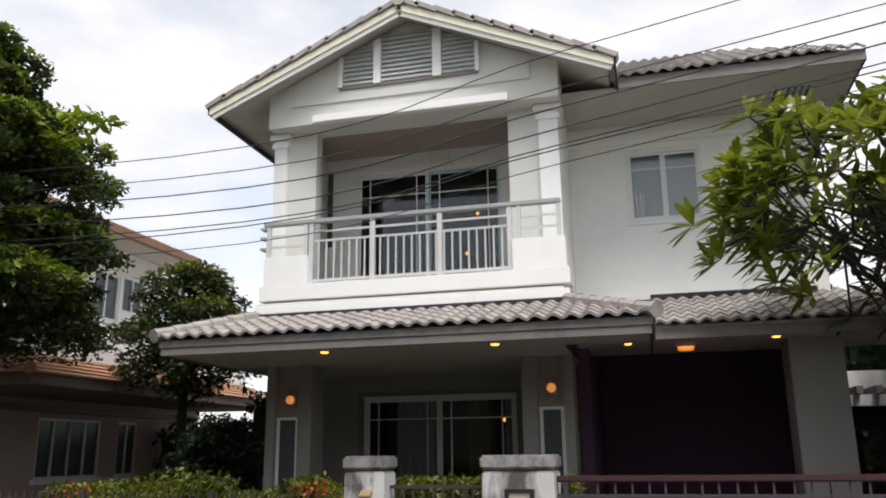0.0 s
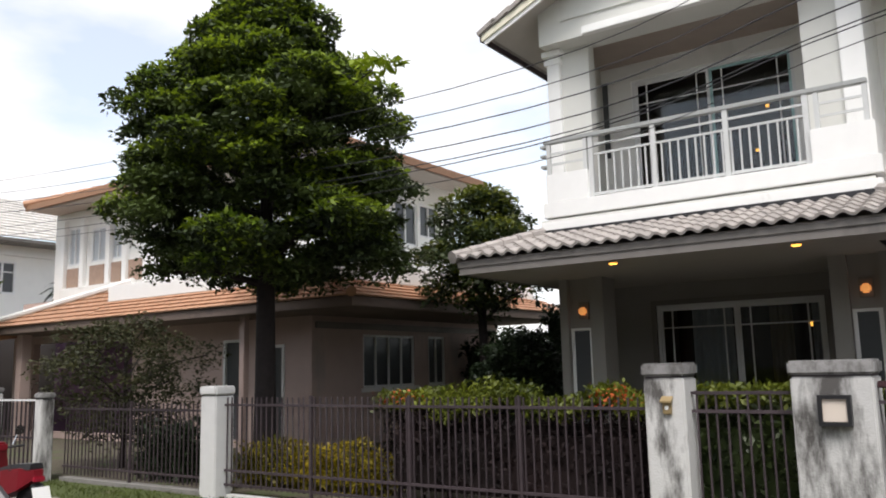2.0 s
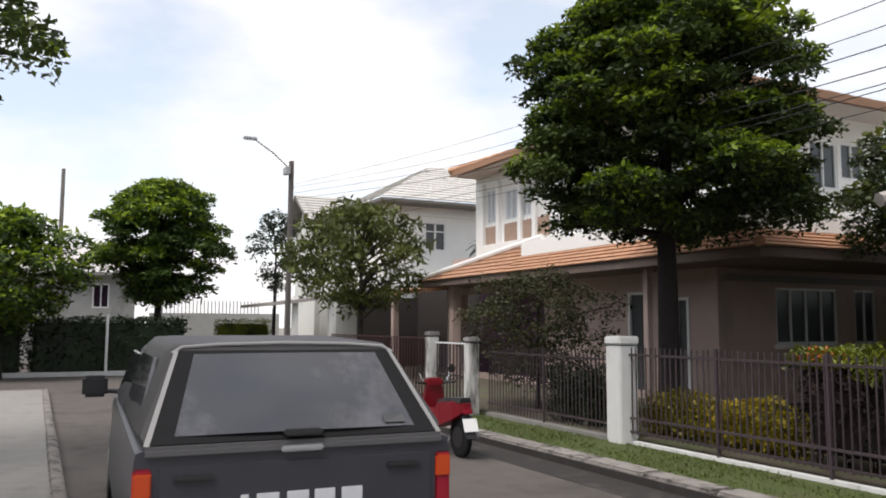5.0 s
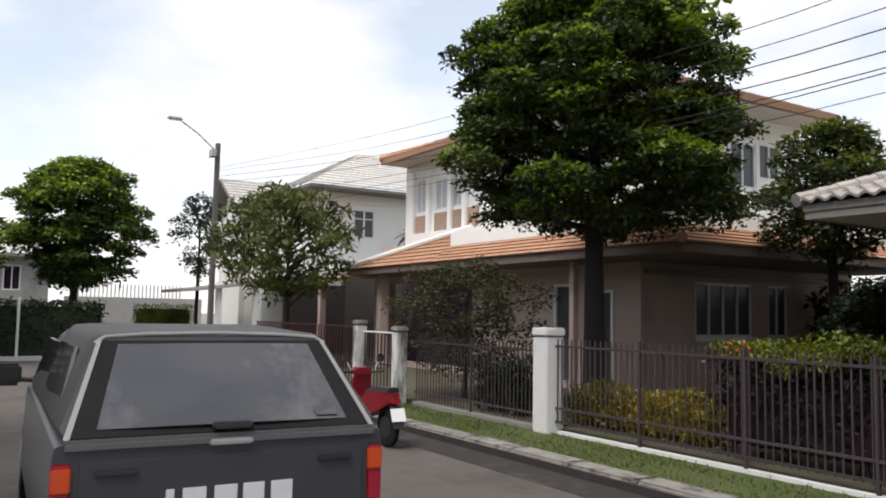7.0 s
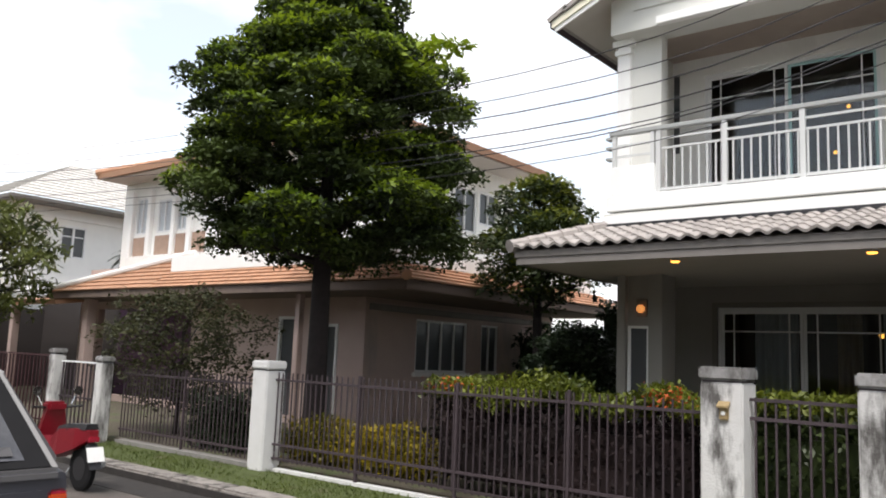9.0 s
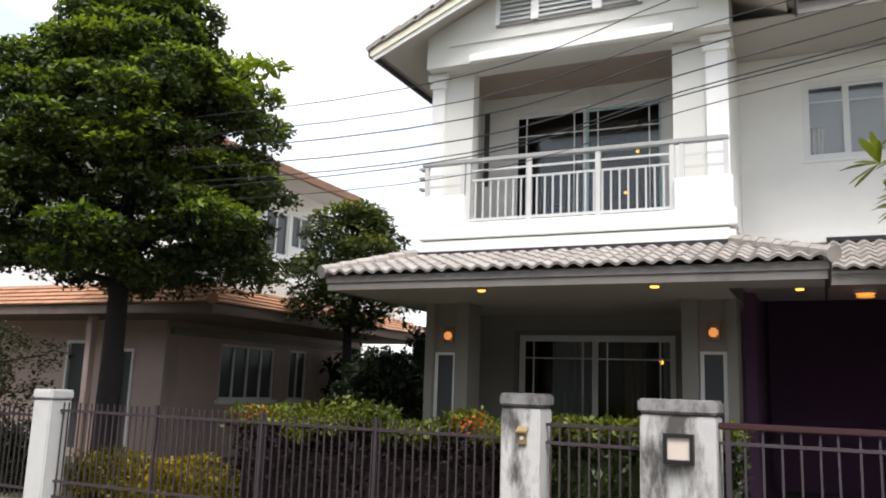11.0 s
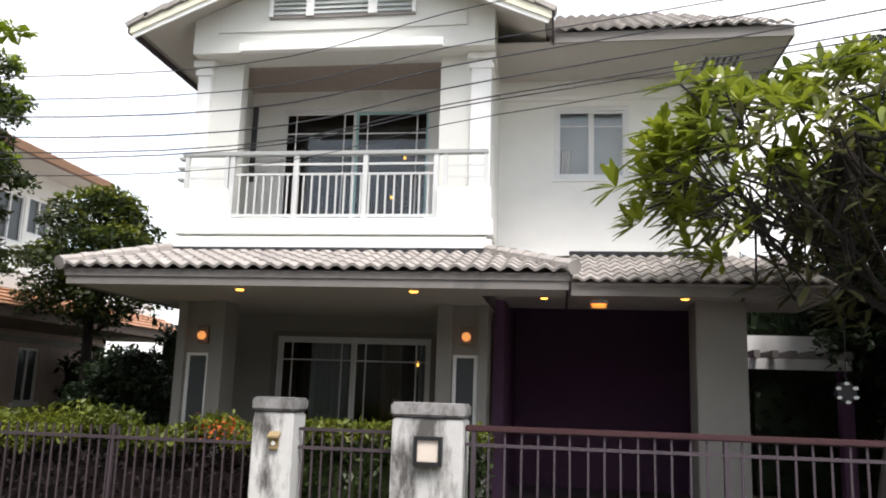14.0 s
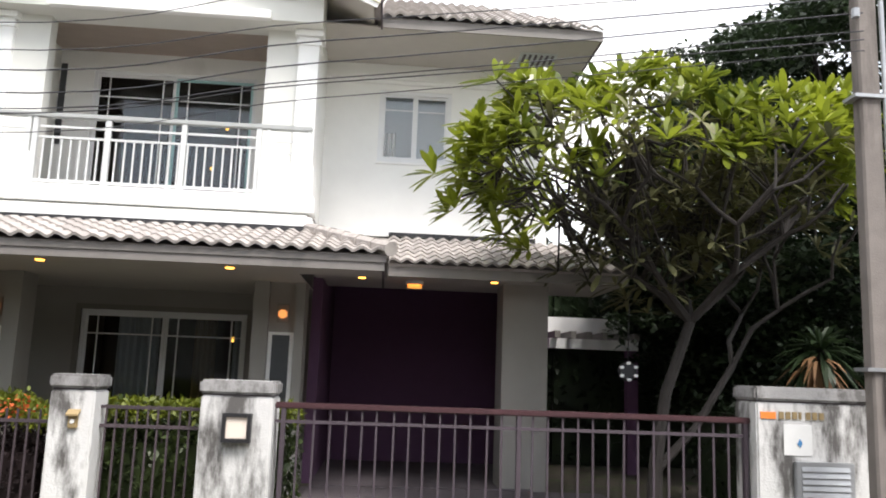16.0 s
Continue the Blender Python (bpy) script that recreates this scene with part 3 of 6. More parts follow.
def glazing(name, parent, x0, x1, z0, z1, y, panels, bars_x=(), bars_z=(), frame_w=0.055, mid_mat=None, pane_mat=GLASS):
    """A window or sliding door: outer frame, a sash frame and a pane for each panel, and thin bars."""
    w = part(name, pierced(x0, x1, z0, z1, y, y + 0.09, [(x0 + frame_w, x1 - frame_w, z0 + frame_w, z1 - frame_w)]), ALU, parent)
    a, b = x0 + frame_w, x1 - frame_w
    step = (b - a) / panels
    for i in range(panels):
        p0, p1, yy = a + i * step, a + (i + 1) * step, y + 0.02 + 0.03 * (i % 2)
        c, d, s = z0 + frame_w, z1 - frame_w, 0.045
        part("sash", pierced(p0, p1, c, d, yy, yy + 0.028, [(p0 + s, p1 - s, c + s, d - s)]), mid_mat if mid_mat and i else ALU, w)
        pane = part("pane", boxes((p0 + s, yy + 0.01, c + s, p1 - s, yy + 0.016, d - s)), pane_mat, w)
        pane.visible_shadow = False
        for f in bars_x:
            part("glazing_bar", boxes((p0 + f * step - 0.011, yy - 0.004, c + s, p0 + f * step + 0.011, yy + 0.008, d - s)), ALU, w)
        for f in bars_z:
            zz = c + f * (d - c)
            part("glazing_bar", boxes((p0 + s, yy - 0.006, zz - 0.011, p1 - s, yy + 0.006, zz + 0.011)), ALU, w)
    return w


glazing("terrace_door", house, *ground_door, WALL_Y + 0.02, 2, (0.16, 0.84), (0.84,))
glazing("balcony_door", house, *upper_door, WALL_Y + 0.02, 2, (0.16, 0.84), (0.84,), mid_mat=TEAL_ALU)
glazing("bedroom_window", house, *upper_window, WALL_Y + 0.03, 2, (), (0.76,), 0.06, pane_mat=CLEAR_GLASS)
part("window_sill", rounded(-1.53, WALL_Y - 0.03, 5.26, -0.24, WALL_Y + 0.02, 5.3, 0.008), TRIM, house)
part("door_surround", boxes((-6.12, WALL_Y - 0.03, FLOOR1, -6.04, WALL_Y + 0.02, 2.72), (-3.44, WALL_Y - 0.03, FLOOR1, -3.36, WALL_Y + 0.02, 2.72), (-6.04, WALL_Y - 0.03, 2.64, -3.44, WALL_Y + 0.02, 2.72)), FASCIA, house)
part("slit_window", boxes((-6.78, WALL_Y - 0.012, 5.3, -6.68, WALL_Y + 0.002, 6.68)), DARK_PANE, house)


def curtain(x0, x1, y, z0, z1, folds, mat, label, depth=0.05):
    bm = bmesh.new()
    n = folds * 6
    for i in range(n):
        xa, xb = (x0 + (x1 - x0) * k / n for k in (i, i + 1))
        ya, yb = (y + depth * math.sin(k * math.pi / 3) + 0.3 * depth * math.sin(k * 0.37) for k in (i, i + 1))
        bm.faces.new([bm.verts.new(c) for c in ((xa, ya, z0), (xb, yb, z0), (xb, yb, z1), (xa, ya, z1))])
    bmesh.ops.remove_doubles(bm, verts=bm.verts, dist=0.001)
    bmesh.ops.solidify(bm, geom=bm.faces[:], thickness=0.006)
    return tagged(part("curtain", bm, mat, smooth=True), label, "curtain")


curtain(-5.5, -4.85, WALL_Y + 0.2, FLOOR1 + 0.02, 2.75, 6, CURTAIN, "grey-blue curtain hanging behind the terrace door")
curtain(-4.32, -3.98, WALL_Y + 0.35, FLOOR1 + 0.02, 2.75, 4, BROWN_CURTAIN, "brown curtain hanging inside the terrace room")
curtain(-3.66, -3.4, WALL_Y + 0.2, FLOOR1 + 0.02, 2.75, 4, CURTAIN, "pale grey curtain drawn to the door's edge")
curtain(-1.42, -1.2, WALL_Y + 0.16, 5.3, 5.85, 3, SIGN_WHITE, "short white curtain gathered behind the bedroom window", 0.03)
tagged(part("roller_blind", boxes((-1.75, WALL_Y + 0.22, 5.0, -0.05, WALL_Y + 0.235, 6.75)), BLIND), "pale grey blind lowered behind the bedroom window", "blind")


def pendant(x, y, z, top, r):
    p = thing("pendant_lamp", "small lit amber pendant lamp inside the room", "lamp", "room lamps", (x, y, z))
    part("cord", tube([(x, y, z + r), (x, y, top)], 0.008, 6), BLACK, p)
    bm = bmesh.new()
    bmesh.ops.create_icosphere(bm, subdivisions=2, radius=r, matrix=Matrix.Translation((x, y, z)))
    part("bulb", bm, BULB, p, "glowing amber bulb", smooth=True)


pendant(-3.98, 15.3, 2.3, 3.9, 0.05)
pendant(-4.45, 15.6, 6.35, 6.98, 0.035)
pendant(-4.75, 15.9, 5.62, 6.98, 0.035)

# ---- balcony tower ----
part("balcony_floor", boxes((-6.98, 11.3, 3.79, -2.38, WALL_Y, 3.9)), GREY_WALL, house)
part("balcony_ledge", rounded(-6.94, 11.29, 3.93, -2.29, 11.75, 4.17, 0.015), TRIM, house)
part("ledge_moulding", boxes((-6.86, 11.4, 3.86, -2.39, 11.75, 3.93)), FASCIA, house)
part("ledge_skirt", rounded(-6.97, 11.24, 3.6, -2.3, 11.75, 3.86, 0.01), TRIM, house)
part("parapet_block", rounded(-6.89, 11.32, 4.17, -6.19, 11.78, 4.62, 0.012), TRIM, house)
part("parapet_block", rounded(-3.08, 11.32, 4.17, -2.33, 11.78, 4.62, 0.012), TRIM, house)
for a, b in ((-6.82, -6.31), (-3.17, -2.68)):
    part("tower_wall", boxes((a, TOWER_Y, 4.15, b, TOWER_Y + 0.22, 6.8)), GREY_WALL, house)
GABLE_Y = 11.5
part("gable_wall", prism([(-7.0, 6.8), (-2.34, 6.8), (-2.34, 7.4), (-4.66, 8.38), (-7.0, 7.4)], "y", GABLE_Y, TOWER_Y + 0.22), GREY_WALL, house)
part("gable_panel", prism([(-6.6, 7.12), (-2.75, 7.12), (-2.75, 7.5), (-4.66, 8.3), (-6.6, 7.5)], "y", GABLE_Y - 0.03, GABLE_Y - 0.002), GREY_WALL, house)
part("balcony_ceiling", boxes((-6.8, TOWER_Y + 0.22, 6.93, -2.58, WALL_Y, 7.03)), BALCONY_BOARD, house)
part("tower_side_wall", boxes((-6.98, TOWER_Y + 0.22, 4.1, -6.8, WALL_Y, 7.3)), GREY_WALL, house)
part("tower_side_wall", boxes((-2.58, TOWER_Y + 0.22, 4.1, -2.4, WALL_Y, 7.3)), WHITE_WALL, house)
part("lintel", rounded(-6.2, GABLE_Y - 0.12, 6.77, -3.08, GABLE_Y, 6.9, 0.01), TRIM, house)
for a, b in ((-7.02, -6.8), (-2.7, -2.4)):
    pil = part("pilaster", rounded(a, TOWER_Y - 0.08, 4.17, b, TOWER_Y + 0.24, 6.8, 0.01), TRIM, house)
    part("capital", boxes((a - 0.06, TOWER_Y - 0.14, 6.7, b + 0.06, TOWER_Y + 0.28, 6.79), (a - 0.03, TOWER_Y - 0.11, 6.56, b + 0.03, TOWER_Y + 0.26, 6.64)), TRIM, pil)
G = GABLE_Y
vent = part("louvre_frame", boxes((-5.78, G - 0.06, 7.3, -3.52, G - 0.03, 7.36)), FASCIA, house)
for x0, x1, z1 in ((-5.2, -5.08, 8.08), (-4.24, -4.1, 8.14), (-5.78, -5.72, 7.86), (-3.57, -3.51, 7.82)):
    part("louvre_mullion", boxes((x0, G - 0.09, 7.33, x1, G - 0.03, z1)), TRIM, vent)
for x0, x1, z0, zl, zr in ((-5.72, -5.2, 7.36, 7.84, 8.06), (-5.08, -4.24, 7.36, 8.26, 8.26), (-4.1, -3.57, 7.36, 8.1, 7.86)):
    n = int((max(zl, zr) - z0) / 0.076)
    for k in range(n):
        z = z0 + 0.076 * k
        a, b = x0, x1
        if zl != zr:
            f = max(0.0, (z - min(zl, zr)) / abs(zr - zl))
            a, b = (x0 + f * (x1 - x0), x1) if zl < zr else (x0, x1 - f * (x1 - x0))
        if b - a > 0.05:
            part("louvre_slat", prism([(G - 0.075, z), (G - 0.062, z), (G - 0.03, z + 0.06), (G - 0.043, z + 0.06)], "x", a, b), LOUVRE, vent)

# balcony railing
rail = thing("balcony_railing", "pale grey painted steel railing with square balusters on the balcony edge", "railing", at=(-4.66, 11.42, 4.17))
part("top_rail", rounded(-6.95, 11.38, 5.12, -2.38, 11.47, 5.19, 0.012), RAIL_TOP, rail, "darker grey top rail")
part("mid_rail", boxes((-6.1, 11.41, 4.98, -3.1, 11.44, 5.01)), RAIL_GREY, rail)
part("mid_rail", boxes((-6.1, 11.41, 4.83, -3.1, 11.44, 4.86)), RAIL_GREY, rail)
part("bottom_rail", boxes((-6.15, 11.41, 4.21, -3.08, 11.44, 4.25)), RAIL_GREY, rail)
for x in (-6.16, -5.18, -4.15, -3.12):
    part("railing_post", boxes((x - 0.035, 11.395, 4.17, x + 0.035, 11.455, 5.12)), RAIL_GREY, rail)
for i in range(24):
    x = -6.04 + i * 0.122
    part("baluster", boxes((x - 0.011, 11.414, 4.25, x + 0.011, 11.436, 4.83)), RAIL_GREY, rail)
for a, b in ((-6.9, -6.25), (-3.02, -2.42)):
    for x in (a + 0.03, b):
        part("railing_post", boxes((x - 0.03, 11.395, 4.62, x + 0.03, 11.455, 5.12)), RAIL_GREY, rail)
    for z in (4.78, 4.95):
        part("mid_rail", boxes((a, 11.41, z, b, 11.44, z + 0.03)), RAIL_GREY, rail)
for z in (4.75, 4.92, 5.07):
    part("rail_end", boxes((-6.99, 11.36, z, -6.9, 11.5, z + 0.035)), RAIL_TOP, rail)

# ---- gable roof, wing roof ----
APEX_X, APEX_Z, EAVE_Z, TIP_L, TIP_R, BARGE_Y = -4.66, 8.47, 7.1, -7.84, -1.48, 11.04
for side, tip in ((-1, TIP_L), (1, TIP_R)):
    part("roof_plane", slab([(APEX_X, BARGE_Y, APEX_Z), (tip, BARGE_Y, EAVE_Z), (tip, 16.5, EAVE_Z), (APEX_X, 16.5, APEX_Z)], 0.05), TILE, house)
    part("gable_soffit", slab([(APEX_X, BARGE_Y + 0.06, APEX_Z - 0.09), (tip - side * 0.12, BARGE_Y + 0.06, EAVE_Z - 0.04), (tip - side * 0.12, 14.2, EAVE_Z - 0.04), (APEX_X, 14.2, APEX_Z - 0.09)], 0.02), SOFFIT, house)
    part("barge_board", slab([(APEX_X, BARGE_Y, APEX_Z - 0.055), (tip, BARGE_Y, EAVE_Z - 0.055), (tip, BARGE_Y + 0.035, EAVE_Z - 0.055), (APEX_X, BARGE_Y + 0.035, APEX_Z - 0.055)], 0.1), CREAM, house, "cream barge board")
    part("barge_moulding", slab([(APEX_X, BARGE_Y + 0.03, APEX_Z - 0.16), (tip - side * 0.05, BARGE_Y + 0.03, EAVE_Z - 0.14), (tip - side * 0.05, BARGE_Y + 0.06, EAVE_Z - 0.14), (APEX_X, BARGE_Y + 0.06, APEX_Z - 0.16)], 0.07), TRIM, house)
    part("eave_board", boxes((min(tip, tip - side * 0.03), BARGE_Y, EAVE_Z - 0.14, max(tip, tip - side * 0.03), 13.6 if side < 0 else 11.95, EAVE_Z - 0.04)), IRON, house, "dark eave edge")
    a, b = Vector((APEX_X, BARGE_Y - 0.01, APEX_Z + 0.02)), Vector((tip, BARGE_Y - 0.01, EAVE_Z + 0.02))
    for k in range(11):
        p, q = a.lerp(b, k / 11), a.lerp(b, (k + 1.15) / 11)
        part("verge_tile", slab([p + Vector((0, -0.03, 0.045)), q + Vector((0, -0.03, 0.01)), q + Vector((0, 0.2, 0.01)), p + Vector((0, 0.2, 0.045))], 0.07), TILE, house)
ridge_tiles("ridge_tile", (APEX_X, BARGE_Y - 0.05, APEX_Z + 0.02), (APEX_X, 16.5, APEX_Z + 0.02), 0.11, 14, TILE, house)
WING_Y, WING_Z, WING_X = 11.86, 7.12, 1.92
part("wing_roof", slab([(-1.6, WING_Y + 0.02, WING_Z), (WING_X, WING_Y + 0.02, WING_Z), (WING_X - 1.6, 15.6, WING_Z + 2.05), (-3.0, 15.6, WING_Z + 2.05)], 0.05), TILE, house)
part("wing_roof", slab([(WING_X, WING_Y, WING_Z), (WING_X, 19.6, WING_Z), (WING_X - 1.6, 17, WING_Z + 2.05), (WING_X - 1.6, 15.6, WING_Z + 2.05)], 0.05), TILE, house)
part("wing_roof", slab([(-7.6, 19.6, WING_Z), (WING_X, 19.6, WING_Z), (WING_X - 1.6, 15.6, WING_Z + 2.05), (-6, 15.6, WING_Z + 2.05)], 0.05), TILE, house)
part("wing_soffit", boxes((-2.4, WING_Y + 0.05, 6.985, WING_X - 0.03, WALL_Y + 0.02, 7.005)), SOFFIT, house)
part("wing_soffit", boxes((1.4, WALL_Y + 0.02, 6.985, WING_X - 0.03, 19.5, 7.005)), SOFFIT, house)
part("fascia_board", boxes((-1.55, WING_Y + 0.02, 6.97, WING_X, WING_Y + 0.05, 7.13)), FASCIA, house)
part("fascia_board", boxes((WING_X - 0.03, WING_Y + 0.05, 6.97, WING_X, 19.5, 7.1)), IRON, house, "dark side eave edge")
vent_box = part("soffit_vent", boxes((0.75, 12.5, 6.968, 1.35, 13.1, 6.984)), LOUVRE, house)
for k in range(6):
    part("vent_slot", boxes((0.8 + 0.092 * k, 12.55, 6.955, 0.84 + 0.092 * k, 13.05, 6.966)), IRON, vent_box)
wave = tile_mesh("roof_tile", 0.2, 0.3, 0.05, TILE)
lay_tiles(wave, house, (-1.5, WING_Y - 0.04, WING_Z + 0.01), (1, 0, 0), (0, 3.74, 2.05), 17, 13, 0.2, 0.32, lambda u, v: u < 3.4 - 1.6 * v / 4.26 and u > -1.0, 4)

# ---- canopy over the terrace ----
CE_Y, CE_Z, CT_Y, CT_Z = 9.64, 3.17, 11.29, 3.64
part("canopy_deck", slab([(-7.5, CE_Y + 0.02, CE_Z - 0.01), (-1.22, CE_Y + 0.02, CE_Z - 0.01), (-2.35, CT_Y, CT_Z), (-6.94, CT_Y, CT_Z)], 0.04), TILE, house)
part("canopy_deck", slab([(-7.5, CE_Y, CE_Z), (-6.94, CT_Y, CT_Z), (-6.94, 16, CT_Z), (-7.5, 16, CE_Z)], 0.04), TILE, house)
part("canopy_deck", slab([(-1.22, CE_Y, CE_Z), (-2.35, CT_Y, CT_Z), (-2.35, 11.8, CT_Z), (-1.22, 11.8, CE_Z)], 0.04), TILE, house)
slope = math.hypot(CT_Y - CE_Y, CT_Z - CE_Z)
lay_tiles(wave, house, (-7.5, CE_Y - 0.05, CE_Z + 0.005), (1, 0, 0), (0, CT_Y - CE_Y, CT_Z - CE_Z), 31, 6, 0.2026, 0.295, lambda u, v: u > 0.02 + 0.56 * v / slope and u < 6.26 - 1.13 * v / slope, 6)
ridge_tiles("hip_tile", (-7.52, CE_Y - 0.05, CE_Z + 0.05), (-6.94, CT_Y, CT_Z + 0.08), 0.085, 6, TILE, house)
ridge_tiles("hip_tile", (-1.2, CE_Y - 0.05, CE_Z + 0.05), (-2.35, CT_Y, CT_Z + 0.08), 0.085, 6, TILE, house)
part("canopy_soffit", boxes((-7.44, CE_Y + 0.08, 2.985, -2.34, WALL_Y, 3.0), (-2.34, CE_Y + 0.08, 2.985, -1.3, 10.45, 3.0)), SOFFIT, house)
part("fascia_board", boxes((-7.45, CE_Y + 0.03, 2.97, -1.27, CE_Y + 0.06, 3.12)), FASCIA, house)
part("fascia_lip", boxes((-7.47, CE_Y + 0.01, 3.07, -1.25, CE_Y + 0.03, 3.14)), FASCIA, house)
part("fascia_board", boxes((-7.45, CE_Y + 0.06, 2.97, -7.42, 15.9, 3.12)), FASCIA, house)
part("fascia_board", boxes((-1.3, CE_Y + 0.06, 2.97, -1.27, 11.72, 3.12)), IRON, house, "dark end of the canopy")
# carport lean-to
LE_Y, LE_Z, LT_Z = 11.73, 3.36, 4.0
part("lean_to_deck", slab([(-2.35, LE_Y + 0.02, LE_Z - 0.01), (2.3, LE_Y + 0.02, LE_Z - 0.01), (2.3, WALL_Y - 0.02, LT_Z), (-2.35, WALL_Y - 0.02, LT_Z)], 0.04), TILE, house)
lay_tiles(wave, house, (-1.24, LE_Y - 0.05, LE_Z), (1, 0, 0), (0, WALL_Y - LE_Y, LT_Z - LE_Z), 17, 6, 0.2026, 0.3, lambda u, v: True, 9)
part("fascia_board", boxes((-1.24, LE_Y + 0.03, 3.17, 2.28, LE_Y + 0.06, 3.31)), FASCIA, house)
part("lean_to_soffit", boxes((-2.3, LE_Y + 0.06, 3.19, 2.27, WALL_Y + 0.2, 3.205)), SOFFIT, house)
part("flashing", boxes((-6.9, CT_Y - 0.07, CT_Z - 0.02, -2.4, CT_Y - 0.04, CT_Z + 0.09)), BLACK, house)
part("flashing", boxes((-1.24, WALL_Y - 0.09, LT_Z + 0.02, 1.2, WALL_Y - 0.06, LT_Z + 0.09)), BLACK, house)


# ---- piers with sconces ----
def pier(x0, x1, slot0, slot1, lamp_x, lamp_z, slot_top):
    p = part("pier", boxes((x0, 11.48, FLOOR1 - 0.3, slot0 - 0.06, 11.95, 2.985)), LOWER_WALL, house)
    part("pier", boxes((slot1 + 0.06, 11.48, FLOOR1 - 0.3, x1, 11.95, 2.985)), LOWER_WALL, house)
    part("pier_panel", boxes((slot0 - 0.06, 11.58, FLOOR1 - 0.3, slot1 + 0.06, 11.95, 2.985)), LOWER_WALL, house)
    part("slot_frame", boxes((slot0 - 0.05, 11.555, 0.7, slot0, 11.58, slot_top), (slot1, 11.555, 0.7, slot1 + 0.05, 11.58, slot_top), (slot0 - 0.05, 11.555, slot_top, slot1 + 0.05, 11.58, slot_top + 0.04)), TRIM, p)
    part("slot_pane", boxes((slot0, 11.566, 0.7, slot1, 11.576, slot_top)), DARK_PANE, p)
    s = thing("wall_sconce", "lit amber wall lamp on the grey pier", "lamp", "terrace sconces", (lamp_x, 11.56, lamp_z))
    part("back_plate", rounded(lamp_x - 0.085, 11.555, lamp_z - 0.13, lamp_x + 0.085, 11.58, lamp_z + 0.13, 0.008), FASCIA, s)
    bm = rounded(lamp_x - 0.058, 11.475, lamp_z - 0.07, lamp_x + 0.058, 11.556, lamp_z + 0.045, 0.025, 3)
    part("shade", bm, SCONCE, s, "glowing amber shade", smooth=True)


pier(-6.83, -6.12, -6.64, -6.39, -6.47, 2.5, 2.2)
pier(-3.04, -2.34, -2.77, -2.53, -2.64, 2.56, 2.26)


def downlight(x, y, z):
    d = thing("downlight", "small lit amber recessed ceiling lamp", "lamp", "eave downlights", (x, y, z))
    part("rim", tube([(x, y, z - 0.02), (x, y, z + 0.004)], 0.062, 16), STEEL, d)
    part("lens", tube([(x, y, z - 0.036), (x, y, z - 0.021)], [0.046, 0.056], 14), BULB, d)


for x, y, z in ((-5.3, 9.98, 2.985), (-3.1, 9.95, 2.985), (-1.6, 12.1, 3.19), (0.34, 11.98, 3.19)):
    downlight(x, y, z)
cl = thing("ceiling_lamp", "round amber ceiling lamp under the carport roof", "lamp", at=(-0.81, 12.5, 3.1))
part("base", tube([(-0.81, 12.5, 3.14), (-0.81, 12.5, 3.19)], 0.14, 20), SIGN_WHITE, cl)
for z in (3.09, 3.125):
    part("glow_ring", tube([(-0.81, 12.5, z), (-0.81, 12.5, z + 0.014)], [0.1, 0.12], 20), TUBE, cl, "glowing amber ring")


# ---- gate posts, fence, gates ----
def gate_post(name, label, x0, x1, y0, y1, top, mat, group="gate posts", cap=0.13, base=0.0):
    p = thing(name, label, "post", group, ((x0 + x1) / 2, (y0 + y1) / 2, base))
    part("shaft", rounded(x0 + 0.015, y0 + 0.015, base, x1 - 0.015, y1 - 0.015, top - cap, 0.015), mat, p)
    c = rounded(x0, y0, top - cap + 0.012, x1, y1, top, 0.02)
    part("cap", c, POST_CAP if mat is POST else mat, p, "weathered cap")
    part("cap_joint", boxes((x0 + 0.03, y0 + 0.03, top - cap - 0.002, x1 - 0.03, y1 - 0.03, top - cap + 0.014)), IRON, p)
    return p


gate_post("gate_post", "narrow white gate post streaked with black mould", -4.03, -3.63, 7.42, 7.8, 1.69, POST)
gate_post("gate_post", "wide white gate post streaked with black mould, carrying a lamp", -2.78, -2.14, 7.4, 7.9, 1.685, POST)
gate_post("fence_post", "clean white fence post at the garden corner", -10.18, -9.84, 7.42, 7.76, 1.53, CLEAN_POST, "fence posts")
meter = gate_post("gate_pillar", "broad white mould-streaked pillar with plates and a vent", 2.1, 3.4, 7.42, 7.9, 1.8, POST, cap=0.14)
part("vent_frame", rounded(2.44, 7.38, 0.45, 2.98, 7.434, 1.15, 0.008), STEEL, meter, "grey vent box")
for k in range(11):
    part("vent_slat", prism([(7.366, 0.52 + k * 0.055), (7.374, 0.52 + k * 0.055), (7.386, 0.56 + k * 0.055), (7.378, 0.56 + k * 0.055)], "x", 2.49, 2.93), STEEL, meter)
part("name_plate", boxes((2.15, 7.425, 1.515, 2.29, 7.436, 1.575)), SIGN_ORANGE, meter, "small orange plate")
for k, w in enumerate((0.06, 0.06, 0.06, 0.03, 0.06, 0.06, 0.06)):
    part("number_bar", boxes((2.32 + k * 0.062, 7.424, 1.515, 2.32 + k * 0.062 + 0.72 * w, 7.436, 1.58)), GOLD, meter, "brass bar")
part("notice", boxes((2.36, 7.428, 1.2, 2.62, 7.436, 1.47)), SIGN_WHITE, meter, "white square notice")
part("notice_mark", prism([(2.48, 1.3), (2.51, 1.27), (2.53, 1.31), (2.505, 1.345)], "y", 7.422, 7.428), BLUE, meter, "blue mark")

lamp = thing("gate_lamp", "square black-framed lamp with a lit pale panel on the post", "lamp", at=(-2.44, 7.4, 1.3))
